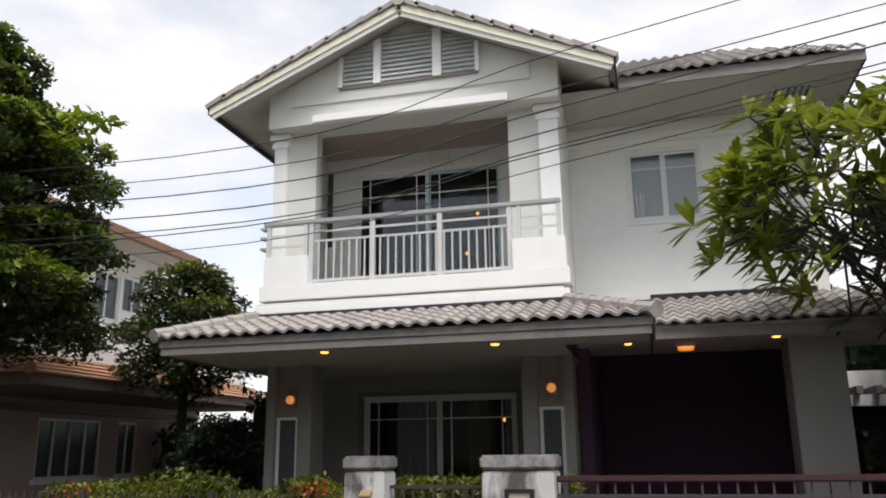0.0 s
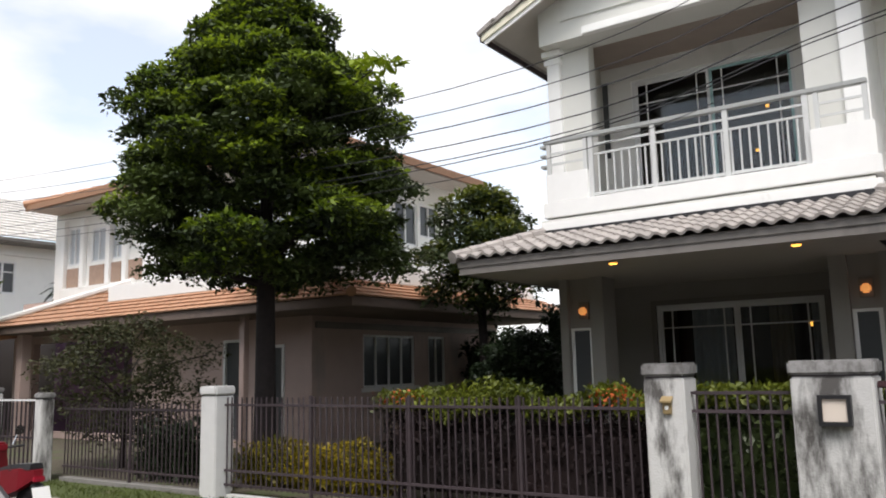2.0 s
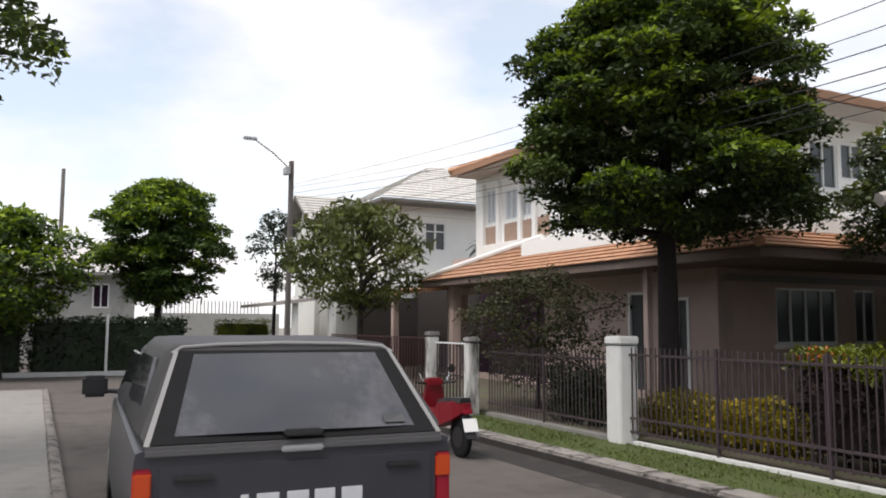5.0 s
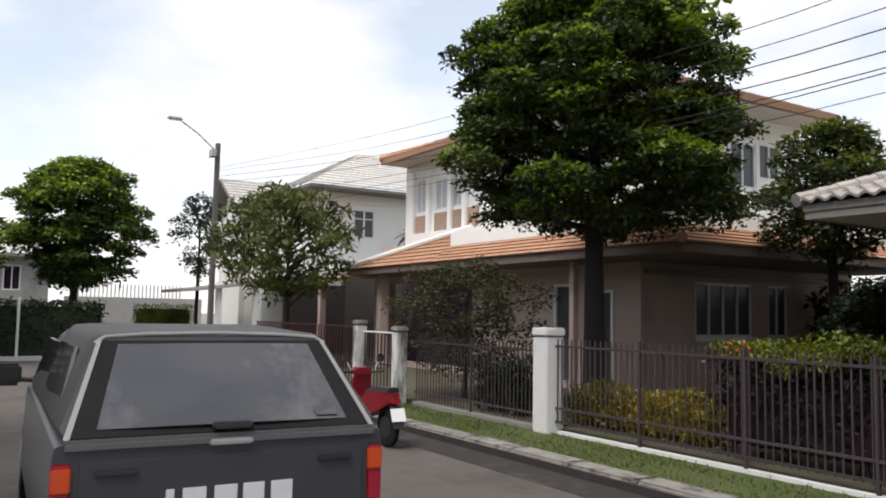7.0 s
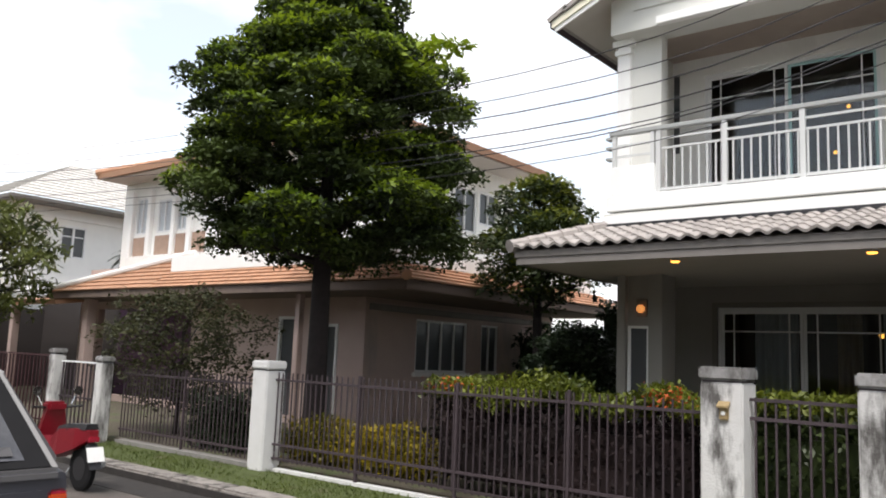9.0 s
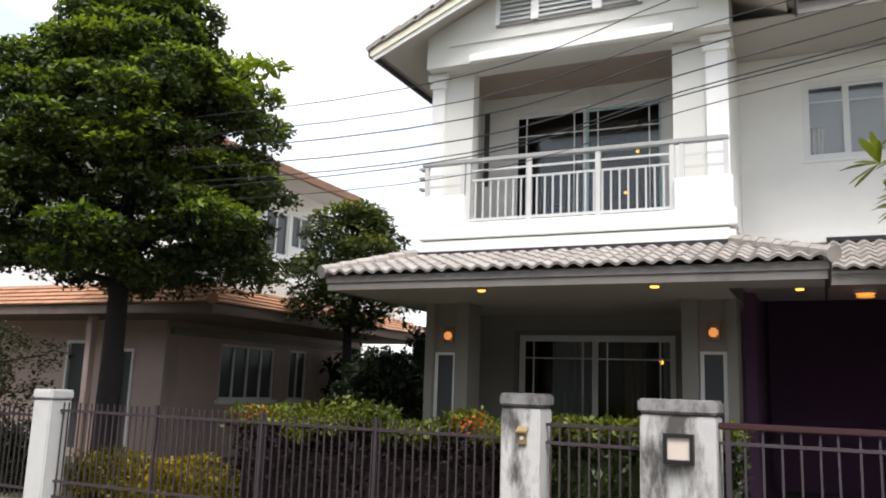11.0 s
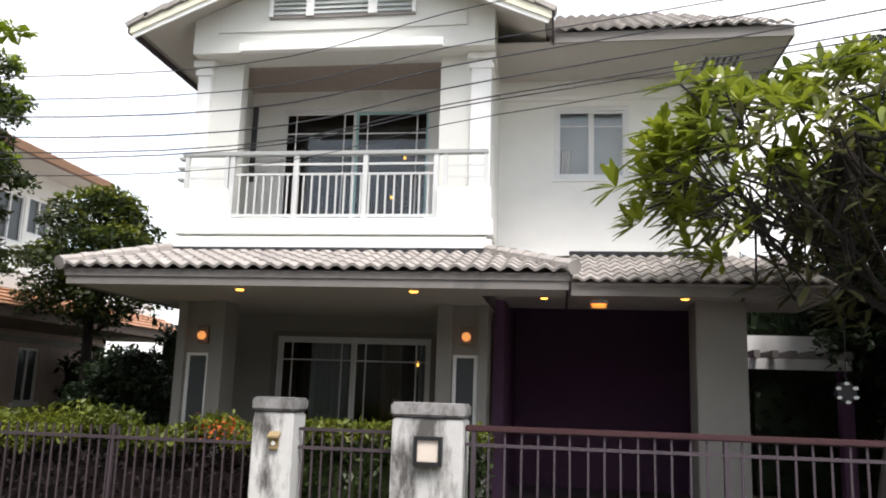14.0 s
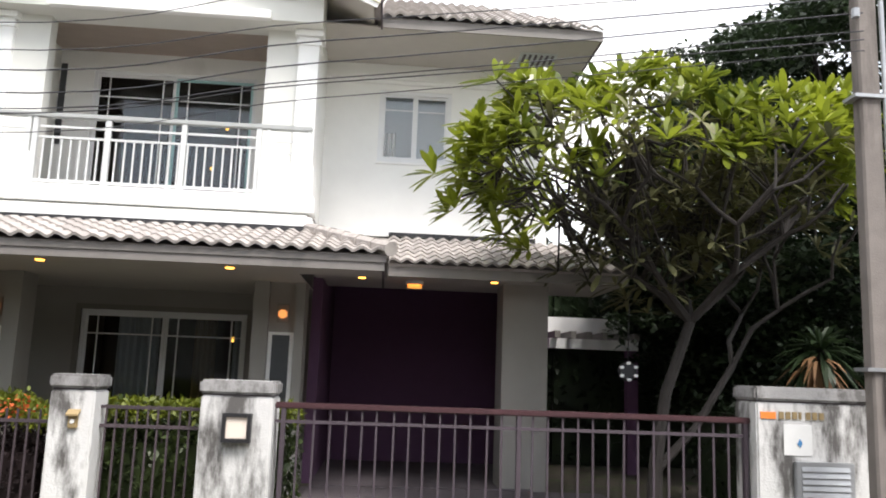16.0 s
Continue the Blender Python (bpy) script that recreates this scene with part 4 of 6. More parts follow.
part("lamp_frame", pierced(-2.56, -2.32, 1.17, 1.41, 7.34, 7.415, [(-2.53, -2.35, 1.2, 1.38)]), BLACK, lamp)
part("panel", rounded(-2.53, 7.36, 1.2, -2.35, 7.41, 1.38, 0.006), GATE_LAMP, lamp, "softly lit panel")
bell = thing("door_bell", "small brass-coloured bell box with a hood", "bell", at=(-3.8, 7.43, 1.3))
part("plate", rounded(-3.84, 7.4, 1.24, -3.76, 7.436, 1.37, 0.01), GOLD, bell)
part("hood", prism([(7.37, 1.36), (7.437, 1.4), (7.437, 1.37), (7.37, 1.345)], "x", -3.85, -3.75), GOLD, bell)
part("button", tube([(-3.8, 7.392, 1.3), (-3.8, 7.402, 1.3)], 0.018, 10), SIGN_WHITE, bell)

structure("fence_kerb", boxes((-9.78, 7.565, -0.1, -4.03, 7.67, 0.14)), CLEAN_POST, "low white weathered concrete kerb under the fence", "kerb")
structure("neighbour_fence_kerb", boxes((-13.6, 7.5, -0.1, -10.22, 7.68, 0.16)), CONCRETE, "low weathered concrete kerb under the next fence", "kerb")


def bar_mesh(name, r, z0, z1, mat):
    me = bpy.data.meshes.new(name)
    bm = boxes((-r, -r, z0, r, r, z1))
    bm.to_mesh(me)
    bm.free()
    me.materials.append(mat)
    return me


def bar_fence(name, label, category, x0, x1, y, z0, z1, rails, spacing, r=0.011, mat=IRON, rail_mat=None, posts=()):
    f = thing(name, label, category, "", ((x0 + x1) / 2, y, z0))
    for k, z in enumerate(rails):
        part("rail", boxes((x0, y - 0.016, z - 0.014, x1, y + 0.016, z + 0.014)), rail_mat if rail_mat and k == 0 else mat, f)
    me = bar_mesh("bar", r, z0, z1, mat)
    n = int((x1 - x0) / spacing)
    rng = random.Random(int(100 * abs(x0)))
    for i in range(n):
        ob = new("bar", me)
        ob.parent, ob.matrix_parent_inverse = f, Matrix.Translation(-f.location)
        ob.matrix_basis = pose(x0 + (i + 0.5) * (x1 - x0) / n + rng.uniform(-0.004, 0.004), y - 0.002, 0, 0, rng.uniform(-0.3, 0.3), 0)
    for x in posts:
        part("fence_stanchion", boxes((x - 0.014, y - 0.02, z0 - 0.1, x + 0.014, y + 0.02, z1 + 0.02)), mat, f)
    return f


bar_fence("fence", "dark brown iron bar fence on a white kerb", "fence", -9.86, -4.0, 7.6, 0.23, 1.38, (1.28, 0.44, 0.26), 0.092, r=0.0075, posts=(-8.3, -6.8, -5.4))
bar_fence("fence", "dark brown iron bar fence of the next garden", "fence", -13.65, -10.16, 7.58, 0.2, 1.3, (1.2, 0.32), 0.092, r=0.0075, posts=(-11.9,))
bar_fence("garden_gate", "narrow dark iron bar gate between the posts", "gate", -3.65, -2.75, 7.62, 0.22, 1.44, (1.42, 1.26, 0.4), 0.088, r=0.008)
slide = bar_fence("sliding_gate", "long iron bar gate with a dull red top rail", "gate", -2.16, 2.13, 7.6, 0.24, 1.455, (1.345, 0.36), 0.137, r=0.009, mat=GATE_BAR)
part("top_rail", rounded(-2.16, 7.565, 1.455, 2.13, 7.635, 1.51, 0.012), GATE_RED, slide, "dull red top rail")
for i in range(3):
    x = -2.08 + i * 2.08
    part("frame_post", boxes((x - 0.02, 7.57, 0.2, x + 0.02, 7.63, 1.455)), GATE_BAR, slide)
structure("boundary_wall", boxes((3.3, 7.5, -0.1, 14, 7.7, 1.76)), POST, "mould-streaked white boundary wall", "wall")

# next gate, beyond the fence
for x in (-15.42, -13.82):
    gate_post("gate_post", "slim white gate post of the next house", x - 0.12, x + 0.12, 7.22, 7.46, 1.46 if x > -15 else 1.55, POST, "next gate posts", 0.1)
bar_fence("garden_gate", "white-framed iron bar gate of the next house", "gate", -15.28, -13.96, 7.36, 0.15, 1.36, (1.34, 0.75, 0.2), 0.12, rail_mat=ALU)
bar_fence("sliding_gate", "long dull red barred gate of the next house", "gate", -21.5, -15.56, 7.36, 0.15, 1.4, (1.42, 0.3), 0.14, mat=GATE_RED)


# ---- hedges and shrubs ----
def hedge(name, label, x0, x1, y0, y1, z0, z1, leaf, count, mat, seed, bumpy=0.12, flat=0.2, slim=0.55):
    g = np.random.default_rng(seed)
    h = thing(name, label, "hedge", at=((x0 + x1) / 2, (y0 + y1) / 2, z0))
    p = np.stack([g.uniform(x0, x1, count), g.uniform(y0, y1, count), g.uniform(0, 1, count) ** 0.75], 1)
    top = z1 + bumpy * (np.sin(p[:, 0] * 5.1 + seed) * 0.5 + np.sin(p[:, 0] * 11.7 + 2) * 0.3 + np.sin(p[:, 1] * 7) * 0.3)
    p[:, 2] = z0 + p[:, 2] * (top - z0)
    if min(x1 - x0, y1 - y0) > 0.45:
        part("core", rounded(x0 + 0.12, y0 + 0.12, z0, x1 - 0.12, y1 - 0.12, z1 - 0.18, 0.1), mat, h, "shaded inner growth")
    stems = bmesh.new()
    for i in range(int((x1 - x0) / 0.28) + 1):
        x, y = min(x1 - 0.25, x0 + 0.1 + i * 0.28 * g.uniform(0.9, 1.1)), g.uniform(y0 + 0.1, y1 - 0.1)
        tube([(x, y, z0 - 0.15), (x + g.uniform(-0.1, 0.1), y, (z0 + z1) / 2), (x + g.uniform(-0.2, 0.2), y + g.uniform(-0.1, 0.1), z1 - 0.05)], [0.016, 0.012, 0.005], 5, stems)
    tagged(part("stem_work", stems, BARK, h), kind="stuff")
    leaves("foliage", p, leaf, mat, h, seed + 1, flat=flat, slim=slim)
    return h


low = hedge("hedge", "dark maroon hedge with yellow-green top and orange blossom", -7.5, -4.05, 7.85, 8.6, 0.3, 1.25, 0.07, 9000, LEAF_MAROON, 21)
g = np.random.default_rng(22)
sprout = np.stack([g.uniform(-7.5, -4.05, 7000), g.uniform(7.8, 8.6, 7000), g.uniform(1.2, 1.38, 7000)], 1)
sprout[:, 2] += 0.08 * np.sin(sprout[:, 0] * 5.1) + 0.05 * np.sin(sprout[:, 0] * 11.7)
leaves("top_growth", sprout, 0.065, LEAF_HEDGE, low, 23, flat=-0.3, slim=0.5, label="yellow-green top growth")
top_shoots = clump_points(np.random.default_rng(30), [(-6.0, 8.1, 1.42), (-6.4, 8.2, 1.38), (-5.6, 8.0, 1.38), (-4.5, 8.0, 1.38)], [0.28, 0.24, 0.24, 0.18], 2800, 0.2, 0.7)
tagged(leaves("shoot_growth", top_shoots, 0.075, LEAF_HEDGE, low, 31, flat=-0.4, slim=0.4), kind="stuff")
bloom = np.concatenate([np.random.default_rng(40 + k).normal((x, 7.84, z), (0.11, 0.05, 0.05), (45, 3)) for k, (x, z) in enumerate(((-7.25, 1.36), (-7.0, 1.38), (-4.55, 1.36), (-4.4, 1.4)))])
leaves("blossom", bloom, 0.038, PETAL_RED, low, 33, flat=0.0, slim=0.8, label="orange-red blossom")
hedge("hedge", "low yellow-leaved hedge in the front garden", -10.3, -7.6, 8.0, 8.55, 0.16, 0.72, 0.07, 4200, LEAF_YELLOW, 25)
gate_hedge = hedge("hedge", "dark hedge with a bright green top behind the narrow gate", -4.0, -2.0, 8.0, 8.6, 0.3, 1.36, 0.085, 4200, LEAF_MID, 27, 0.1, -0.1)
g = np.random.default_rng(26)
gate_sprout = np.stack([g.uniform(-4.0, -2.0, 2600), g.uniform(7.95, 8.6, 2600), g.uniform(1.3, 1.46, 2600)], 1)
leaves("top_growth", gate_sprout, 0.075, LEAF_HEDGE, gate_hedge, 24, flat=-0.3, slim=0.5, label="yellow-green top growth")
hedge("shrub", "dark leafy shrub inside the next fence", -12.4, -11.1, 7.9, 8.5, 0.15, 0.95, 0.09, 2600, LEAF_DARK, 28)
hedge("hedge", "dark undergrowth along the garden's side", -8.9, -7.3, 14.6, 16.5, 0.16, 2.9, 0.14, 8000, LEAF_DARK, 29)
hedge("hedge", "tall dark green growth between the two houses", -12.4, -7.3, 17.0, 18.5, 0.16, 2.35, 0.17, 9000, LEAF_DARK, 37, 0.35)
hedge("hedge", "tall dark green hedge closing the side passage", 1.9, 10.0, 16.0, 17.2, 0.16, 4.4, 0.2, 12000, LEAF_DARK, 36, 0.3)
hedge("hedge", "dark undergrowth beside the side passage", 3.2, 7.5, 9.2, 12.0, 0.16, 1.6, 0.12, 5000, LEAF_DARK, 35)


# ---- trees ----
def two_tier(u):
    """Crown width by height: a spreading lower tier, a slight waist, a broad dome above."""
    if u < 0.3:
        return 1.0 - 9.0 * (u - 0.17) ** 2
    return 0.84 + 0.16 * (u - 0.3) / 0.15 if u < 0.45 else max(0.12, 1 - ((u - 0.45) / 0.6) ** 1.3)


crowned_tree("tree", "tall dense green tree with layered foliage in the corner garden", (-10.44, 8.83, 0.14), 3.0, (3.05, 7.45), 2.3, 260, 0.48, 0.1, 2200, LEAF_TREE, BARK, 51, squash=0.42, limbs=18, trunk_r=0.16, profile=two_tier, lit_top=LEAF_SUNLIT, lit_from=0.6)
spray = thing("tree_branch", "stray leafy branch reaching out of the tall tree", "branch", at=(-8.2, 8.7, 5.9))
part("twig", tube([(-10.5, 8.8, 5.1), (-9.2, 8.7, 5.5), (-8.1, 8.6, 5.8)], [0.05, 0.03, 0.01], 6), BARK, spray)
leaves("foliage", clump_points(np.random.default_rng(3), [(-8.6, 8.7, 5.65), (-8.1, 8.6, 5.86), (-7.8, 8.6, 5.8)], [0.35, 0.32, 0.22], 900, 0.3, 0.5), 0.14, LEAF_SUNLIT, spray, 5)
crowned_tree("tree", "round dark green tree between the two houses", (-9.3, 13.2, 0.16), 2.4, (2.7, 4.9), 1.25, 48, 0.48, 0.12, 900, LEAF_MID, BARK, 61, lit_top=LEAF_HEDGE, lit_from=0.8, limbs=9, trunk_r=0.1)
crowned_tree("bush", "clipped dark green garden bush", (-7.75, 11.8, 0.16), 0.5, (0.5, 2.15), 0.62, 60, 0.34, 0.09, 1700, LEAF_DARK, BARK, 66, limbs=4, trunk_r=0.05)
crowned_tree("shrub", "thin sparse olive shrub in front of the orange-roofed house", (-13.9, 8.8, 0.14), 0.6, (0.6, 2.5), 1.5, 85, 0.36, 0.09, 800, LEAF_OLIVE, BARK, 71, squash=0.8, limbs=14, trunk_r=0.05)
crowned_tree("tree", "small olive-green tree with open branches by the far gate", (-22.9, 8.7, 0.14), 1.4, (2.2, 4.95), 2.05, 62, 0.5, 0.24, 400, LEAF_PALE, GREY_BARK, 75, squash=0.7, limbs=24, trunk_r=0.1, flat=0.1, slim=0.32)
crowned_tree("tree", "round green street tree behind the far hedge", (-34, 4.6, 0.0), 2.4, (2.5, 6.9), 2.3, 95, 0.7, 0.2, 560, LEAF_STREET, BARK, 81, lit_top=LEAF_SUNLIT, lit_from=0.6, limbs=10, trunk_r=0.16, squash=0.45)
crowned_tree("tree", "dark green tree at the road's bend", (-29.2, -0.6, 0.0), 1.8, (1.6, 4.9), 2.2, 60, 0.7, 0.22, 260, LEAF_STREET, BARK, 85, lit_top=LEAF_SUNLIT, limbs=8, trunk_r=0.14)
crowned_tree("tree", "thin dark tree with clotted foliage behind the pole", (-33, 8.9, 0.0), 3.0, (3.0, 6.0), 1.0, 22, 0.42, 0.16, 700, LEAF_DARK, BARK, 87, limbs=9, trunk_r=0.08, squash=0.8)
crowned_tree("tree", "large dark tree behind the side garden", (6.6, 13.8, 0.16), 3.0, (1.6, 8.6), 3.4, 150, 0.85, 0.17, 420, LEAF_DARK, BARK, 91, limbs=12, trunk_r=0.2)
crowned_tree("tree", "dark tree filling the side passage", (5.0, 14.4, 0.16), 1.6, (1.0, 6.5), 2.2, 110, 0.75, 0.15, 520, LEAF_DARK, BARK, 93, limbs=8, trunk_r=0.1)


roadside = crowned_tree("tree", "sparse roadside tree with thin twigs over the pavement", (-11.5, -1.75, 0.1), 3.3, (3.7, 7.4), 2.35, 46, 0.5, 0.13, 700, LEAF_TREE, BARK, 97, lit_top=LEAF_SUNLIT, lit_from=0.6, limbs=20, trunk_r=0.13, squash=0.5)
# second tree, out of view, added to shade the truck's left side
copy_thing(roadside, pose(-6.9, -2.9, 0.1, 0, 0, 130))


def long_leaves(name, tips, size, mat, parent, seed, per=15, droop=0.18, width=0.1):
    """Rosettes of long leaves, each leaf bent along its length, at the given places and ways."""
    g = np.random.default_rng(seed)
    v, f = [], []
    for p, d in tips:
        d = d.normalized()
        s = d.cross(Vector((0.2, 0.1, 0.97))).normalized()
        u = d.cross(s)
        for k in range(per):
            a = k * 2.39996 + g.uniform(-0.3, 0.3)
            spread_ = g.uniform(0.55, 1.35)
            way = (d * math.cos(spread_) + (s * math.cos(a) + u * math.sin(a)) * math.sin(spread_)).normalized()
            ln = size * g.uniform(0.7, 1.25)
            wide = ln * width * g.uniform(0.8, 1.2)
            across = way.cross(Vector((0, 0, 1)) + d * 0.3).normalized()
            i = len(v)
            for t, w in ((0.02, 0.15), (0.35, 0.8), (0.7, 1.0), (0.92, 0.5)):
                c = p + way * ln * t - Vector((0, 0, droop * ln * t * t))
                v += [tuple(c - across * wide * w), tuple(c + across * wide * w)]
            tip = p + way * ln - Vector((0, 0, droop * ln))
            v.append(tuple(tip))
            f += [(i, i + 1, i + 3, i + 2), (i + 2, i + 3, i + 5, i + 4), (i + 4, i + 5, i + 7, i + 6), (i + 6, i + 7, i + 8)]
    me = bpy.data.meshes.new(name)
    me.from_pydata(v, [], f)
    me.materials.append(mat)
    ob = new(name, me)
    ob.parent, ob.matrix_parent_inverse = parent, Matrix.Translation(-parent.location)
    return ob


def frangipani(base, centre, radius, height, seed, levels=5):
    """A spreading tree that forks again and again, with rosettes of long leaves at its ends."""
    g = np.random.default_rng(seed)
    t = thing("frangipani_tree", "spreading frangipani tree with long leaves and white flowers behind the gate", "tree", at=base)
    base, centre = Vector(base), Vector(centre)
    tips = []

    def inside(p):
        return ((p.x - centre.x) / radius) ** 2 + ((p.y - centre.y) / (radius * 0.75)) ** 2 + ((p.z - centre.z) / height) ** 2

    def grow(p, d, r, level, ln):
        q = p + d * ln
        bend = p.lerp(q, 0.5) + Vector(g.normal(size=3)) * 0.05 * ln
        if r > 0.014:
            part("branch", tube([p, bend, q], [r, r * 0.86, r * 0.72], 6), GREY_BARK, t, smooth=True)
        if level == 0 or (inside(q) > 1.0 and q.z > 3.2 and level < levels - 1):
            tips.append((q, d + Vector((0, 0, 0.5))))
            return
        for k in range(3 if level > levels - 3 and q.z > 2.4 else 2):
            a = g.uniform(0, 2 * math.pi)
            out = Vector((math.cos(a), math.sin(a), g.uniform(-0.1, 0.45)))
            nd = (d * 0.62 + out * 0.75 + (q - base).normalized() * 0.22).normalized()
            if q.z < 2.7:
                nd = (d * 0.8 + out * 0.32 + Vector((0, 0, 0.5))).normalized()
            grow(q, nd, r * 0.7, level - 1, ln * g.uniform(0.74, 0.92))

    fork = base + Vector((0.4, -0.2, 2.35))
    part("trunk", tube([base - Vector((0, 0, 0.1)), base + Vector((0.02, -0.05, 0.7)), base + Vector((0.12, -0.12, 1.5)), fork], [0.1, 0.08, 0.068, 0.06], 9), GREY_BARK, t, smooth=True)
    side_fork = base + Vector((0.95, -0.1, 1.85))
    part("branch", tube([base + Vector((0.02, -0.05, 0.6)), base + Vector((0.5, -0.05, 1.1)), side_fork], [0.06, 0.05, 0.042], 7), GREY_BARK, t, smooth=True)
    for a in (0.2, 1.5, 2.9, 3.7, 5.2):
        grow(fork, Vector((math.cos(a) * 0.9, math.sin(a) * 0.9, 0.75)).normalized(), 0.05, levels - 1, 0.85)
    for a in (-0.5, 0.9):
        grow(side_fork, Vector((math.cos(a) * 0.7, math.sin(a) * 0.7, 0.9)).normalized(), 0.036, levels - 2, 0.85)

    def spread(count, low, high, r0, r1):
        out = []
        while len(out) < count:
            p = Vector(g.normal(size=3)).normalized()
            if low <= p.z <= high:
                p = Vector((p.x * radius, p.y * radius * 0.75, p.z * height)) * g.uniform(r0, r1)
                lobe = 0.86 + 0.14 * math.sin(3.1 * p.x + 1.3 * p.y) * math.cos(2.3 * p.y - 1.0)
                out.append((centre + p * lobe, Vector((0.7 * p.x, 0.7 * p.y, 0.4 * p.z + 1.5))))
        return out

    tips = [q for q in tips if q[0].z > 3.3 and inside(q[0]) < 1.15]
    extra = spread(225, 0.05, 1.0, 0.84, 1.0) + [q for q in spread(80, -0.5, 0.15, 0.75, 1.0) if q[0].x < centre.x - 0.9]
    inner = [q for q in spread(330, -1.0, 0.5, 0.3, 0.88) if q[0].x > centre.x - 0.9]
    for p, d in extra[::2] + inner:
        root = min((q for q, _ in tips), key=lambda q: (q - p).length, default=centre)
        part("branch", tube([root, root.lerp(p, 0.5) + Vector((0, 0, -0.08)), p], [0.02, 0.016, 0.011], 5), GREY_BARK, t)
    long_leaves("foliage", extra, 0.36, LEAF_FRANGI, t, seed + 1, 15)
    # inner rosettes use the leaf colour that holds the crown's shade
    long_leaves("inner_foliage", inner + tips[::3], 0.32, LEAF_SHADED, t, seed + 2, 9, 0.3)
    rng = random.Random(2)
    pts = []
    for p, d in extra:
        if p.z > centre.z + 0.4 * height and p.y < centre.y + 0.5 and rng.random() < 0.4:
            pts += [tuple(p + d.normalized() * 0.12 + Vector((rng.uniform(-0.07, 0.07) for _ in range(3)))) for _ in range(9)]
    tagged(leaves("blossom", pts, 0.07, PETAL_WHITE, t, 7, flat=0.1, slim=0.8, label="white flowers"), kind="stuff")
    return t


frangipani((2.0, 9.9, 0.18), (2.05, 10.1, 4.1), 3.2, 1.8, 5)
fan = thing("fan_palm", "fan palm with drooping dry brown lower fronds", "palm", at=(4.5, 10.6, 0.16))
part("trunk", tube([(4.5, 10.6, 0.1), (4.5, 10.6, 1.4), (4.52, 10.6, 2.3)], [0.12, 0.09, 0.08], 8), BARK, fan)
long_leaves("fronds", [(Vector((4.5, 10.6, 2.3)), Vector((math.cos(a), math.sin(a), 0.35))) for a in np.linspace(0, 6.2, 9)], 0.6, LEAF_DARK, fan, 4, 14, 0.5, 0.05)
long_leaves("dry_fronds", [(Vector((4.4, 10.5, 2.15)), Vector((math.cos(a), math.sin(a), -0.8))) for a in (3.4, 3.9, 4.4, 5.0)], 0.5, STRAW, fan, 6, 12, 0.7, 0.045)

# hanging ornament under the frangipani
orn = thing("hanging_ornament", "round black ornament with white petals hung from a branch", "ornament", at=(1.73, 10.0, 1.92))
part("cord", tube([(1.73, 10.0, 2.0), (1.75, 10.0, 2.75)], 0.006, 5), BLACK, orn)
part("disc", tube([(1.73, 9.97, 1.92), (1.73, 10.03, 1.92)], [0.1, 0.12], 16), BLACK, orn)
for k in range(6):
    a = k * 1.05 - 0.5
    part("petal", rounded(1.73 + 0.1 * math.cos(a) - 0.026, 9.94, 1.92 + 0.1 * math.sin(a) - 0.018, 1.73 + 0.1 * math.cos(a) + 0.026, 9.97, 1.92 + 0.1 * math.sin(a) + 0.018, 0.008), SIGN_WHITE, orn, "white petal")

# side passage
perg = thing("pergola", "white concrete pergola beam with short rafters over the side passage", "pergola", at=(2.6, 14.9, 0.2))
part("beam", boxes((1.75, 14.8, 2.36, 3.4, 15.0, 2.54)), TRIM, perg)
part("beam", boxes((1.75, 15.8, 2.66, 3.4, 16.0, 3.0)), TRIM, perg)
for k in range(6):
    part("rafter", boxes((1.8 + k * 0.29, 14.55, 2.54, 1.9 + k * 0.29, 15.8, 2.66)), FASCIA, perg)
# pillar and end wall take the shade colour so the passage stays dark
part("pillar", boxes((3.2, 14.8, 0.1, 3.4, 15.0, 2.36)), SHADE_PURPLE, perg)
structure("side_wall", boxes((1.4, 17.5, 0.1, 8.0, 17.7, 3.2)), SHADE_PURPLE, "plain wall closing the side passage", "wall")

# ---- pole and cables ----
def utility_pole(name, label, x, y, top, r0, r1, lean=0.0, mat=POLE):
    p = thing(name, label, "pole", "utility poles", (x, y, 0.0))
    bm = bmesh.new()
    for (z, w) in ((-0.1, r0), (top, r1)):
        for a, b in ((-1, -0.7), (1, -0.7), (1, 0.7), (-1, 0.7)):
            bm.verts.new((x + a * w + lean * z, y + b * w, z))
    bm.verts.ensure_lookup_table()
    v = bm.verts
    for f in ((0, 1, 2, 3), (4, 5, 6, 7), (0, 1, 5, 4), (1, 2, 6, 5), (2, 3, 7, 6), (3, 0, 4, 7)):
        bm.faces.new([v[i] for i in f])
    bmesh.ops.bevel(bm, geom=bm.edges[:], offset=0.018, segments=1, affect="EDGES")
    part("shaft", bm, mat, p)
    return p


near_pole = utility_pole("utility_pole", "weathered square concrete utility pole beside the gate pillar", 2.88, 6.8, 9.0, 0.105, 0.085)
for z in (1.95, 4.3):
    part("strap", boxes((2.72, 6.7, z, 3.0, 6.9, z + 0.03)), STEEL, near_pole)
part("pole_sign", boxes((2.87, 6.68, 1.55, 2.97, 6.7, 1.95)), SIGN_WHITE, near_pole, "small white plate")
part("conduit", tube([(3.0, 6.72, 0.0), (3.0, 6.72, 5.2)], 0.022, 8), STEEL, near_pole)
for z in (5.05, 5.3, 5.55):
    part("insulator", tube([(2.74, 6.68, z - 0.04), (2.74, 6.68, z + 0.04)], 0.035, 8), STEEL, near_pole)
far_pole = utility_pole("street_lamp", "concrete pole carrying a street lamp on a long arm", -29.05, 8.3, 7.5, 0.12, 0.1, 0.018, DARK_POLE)
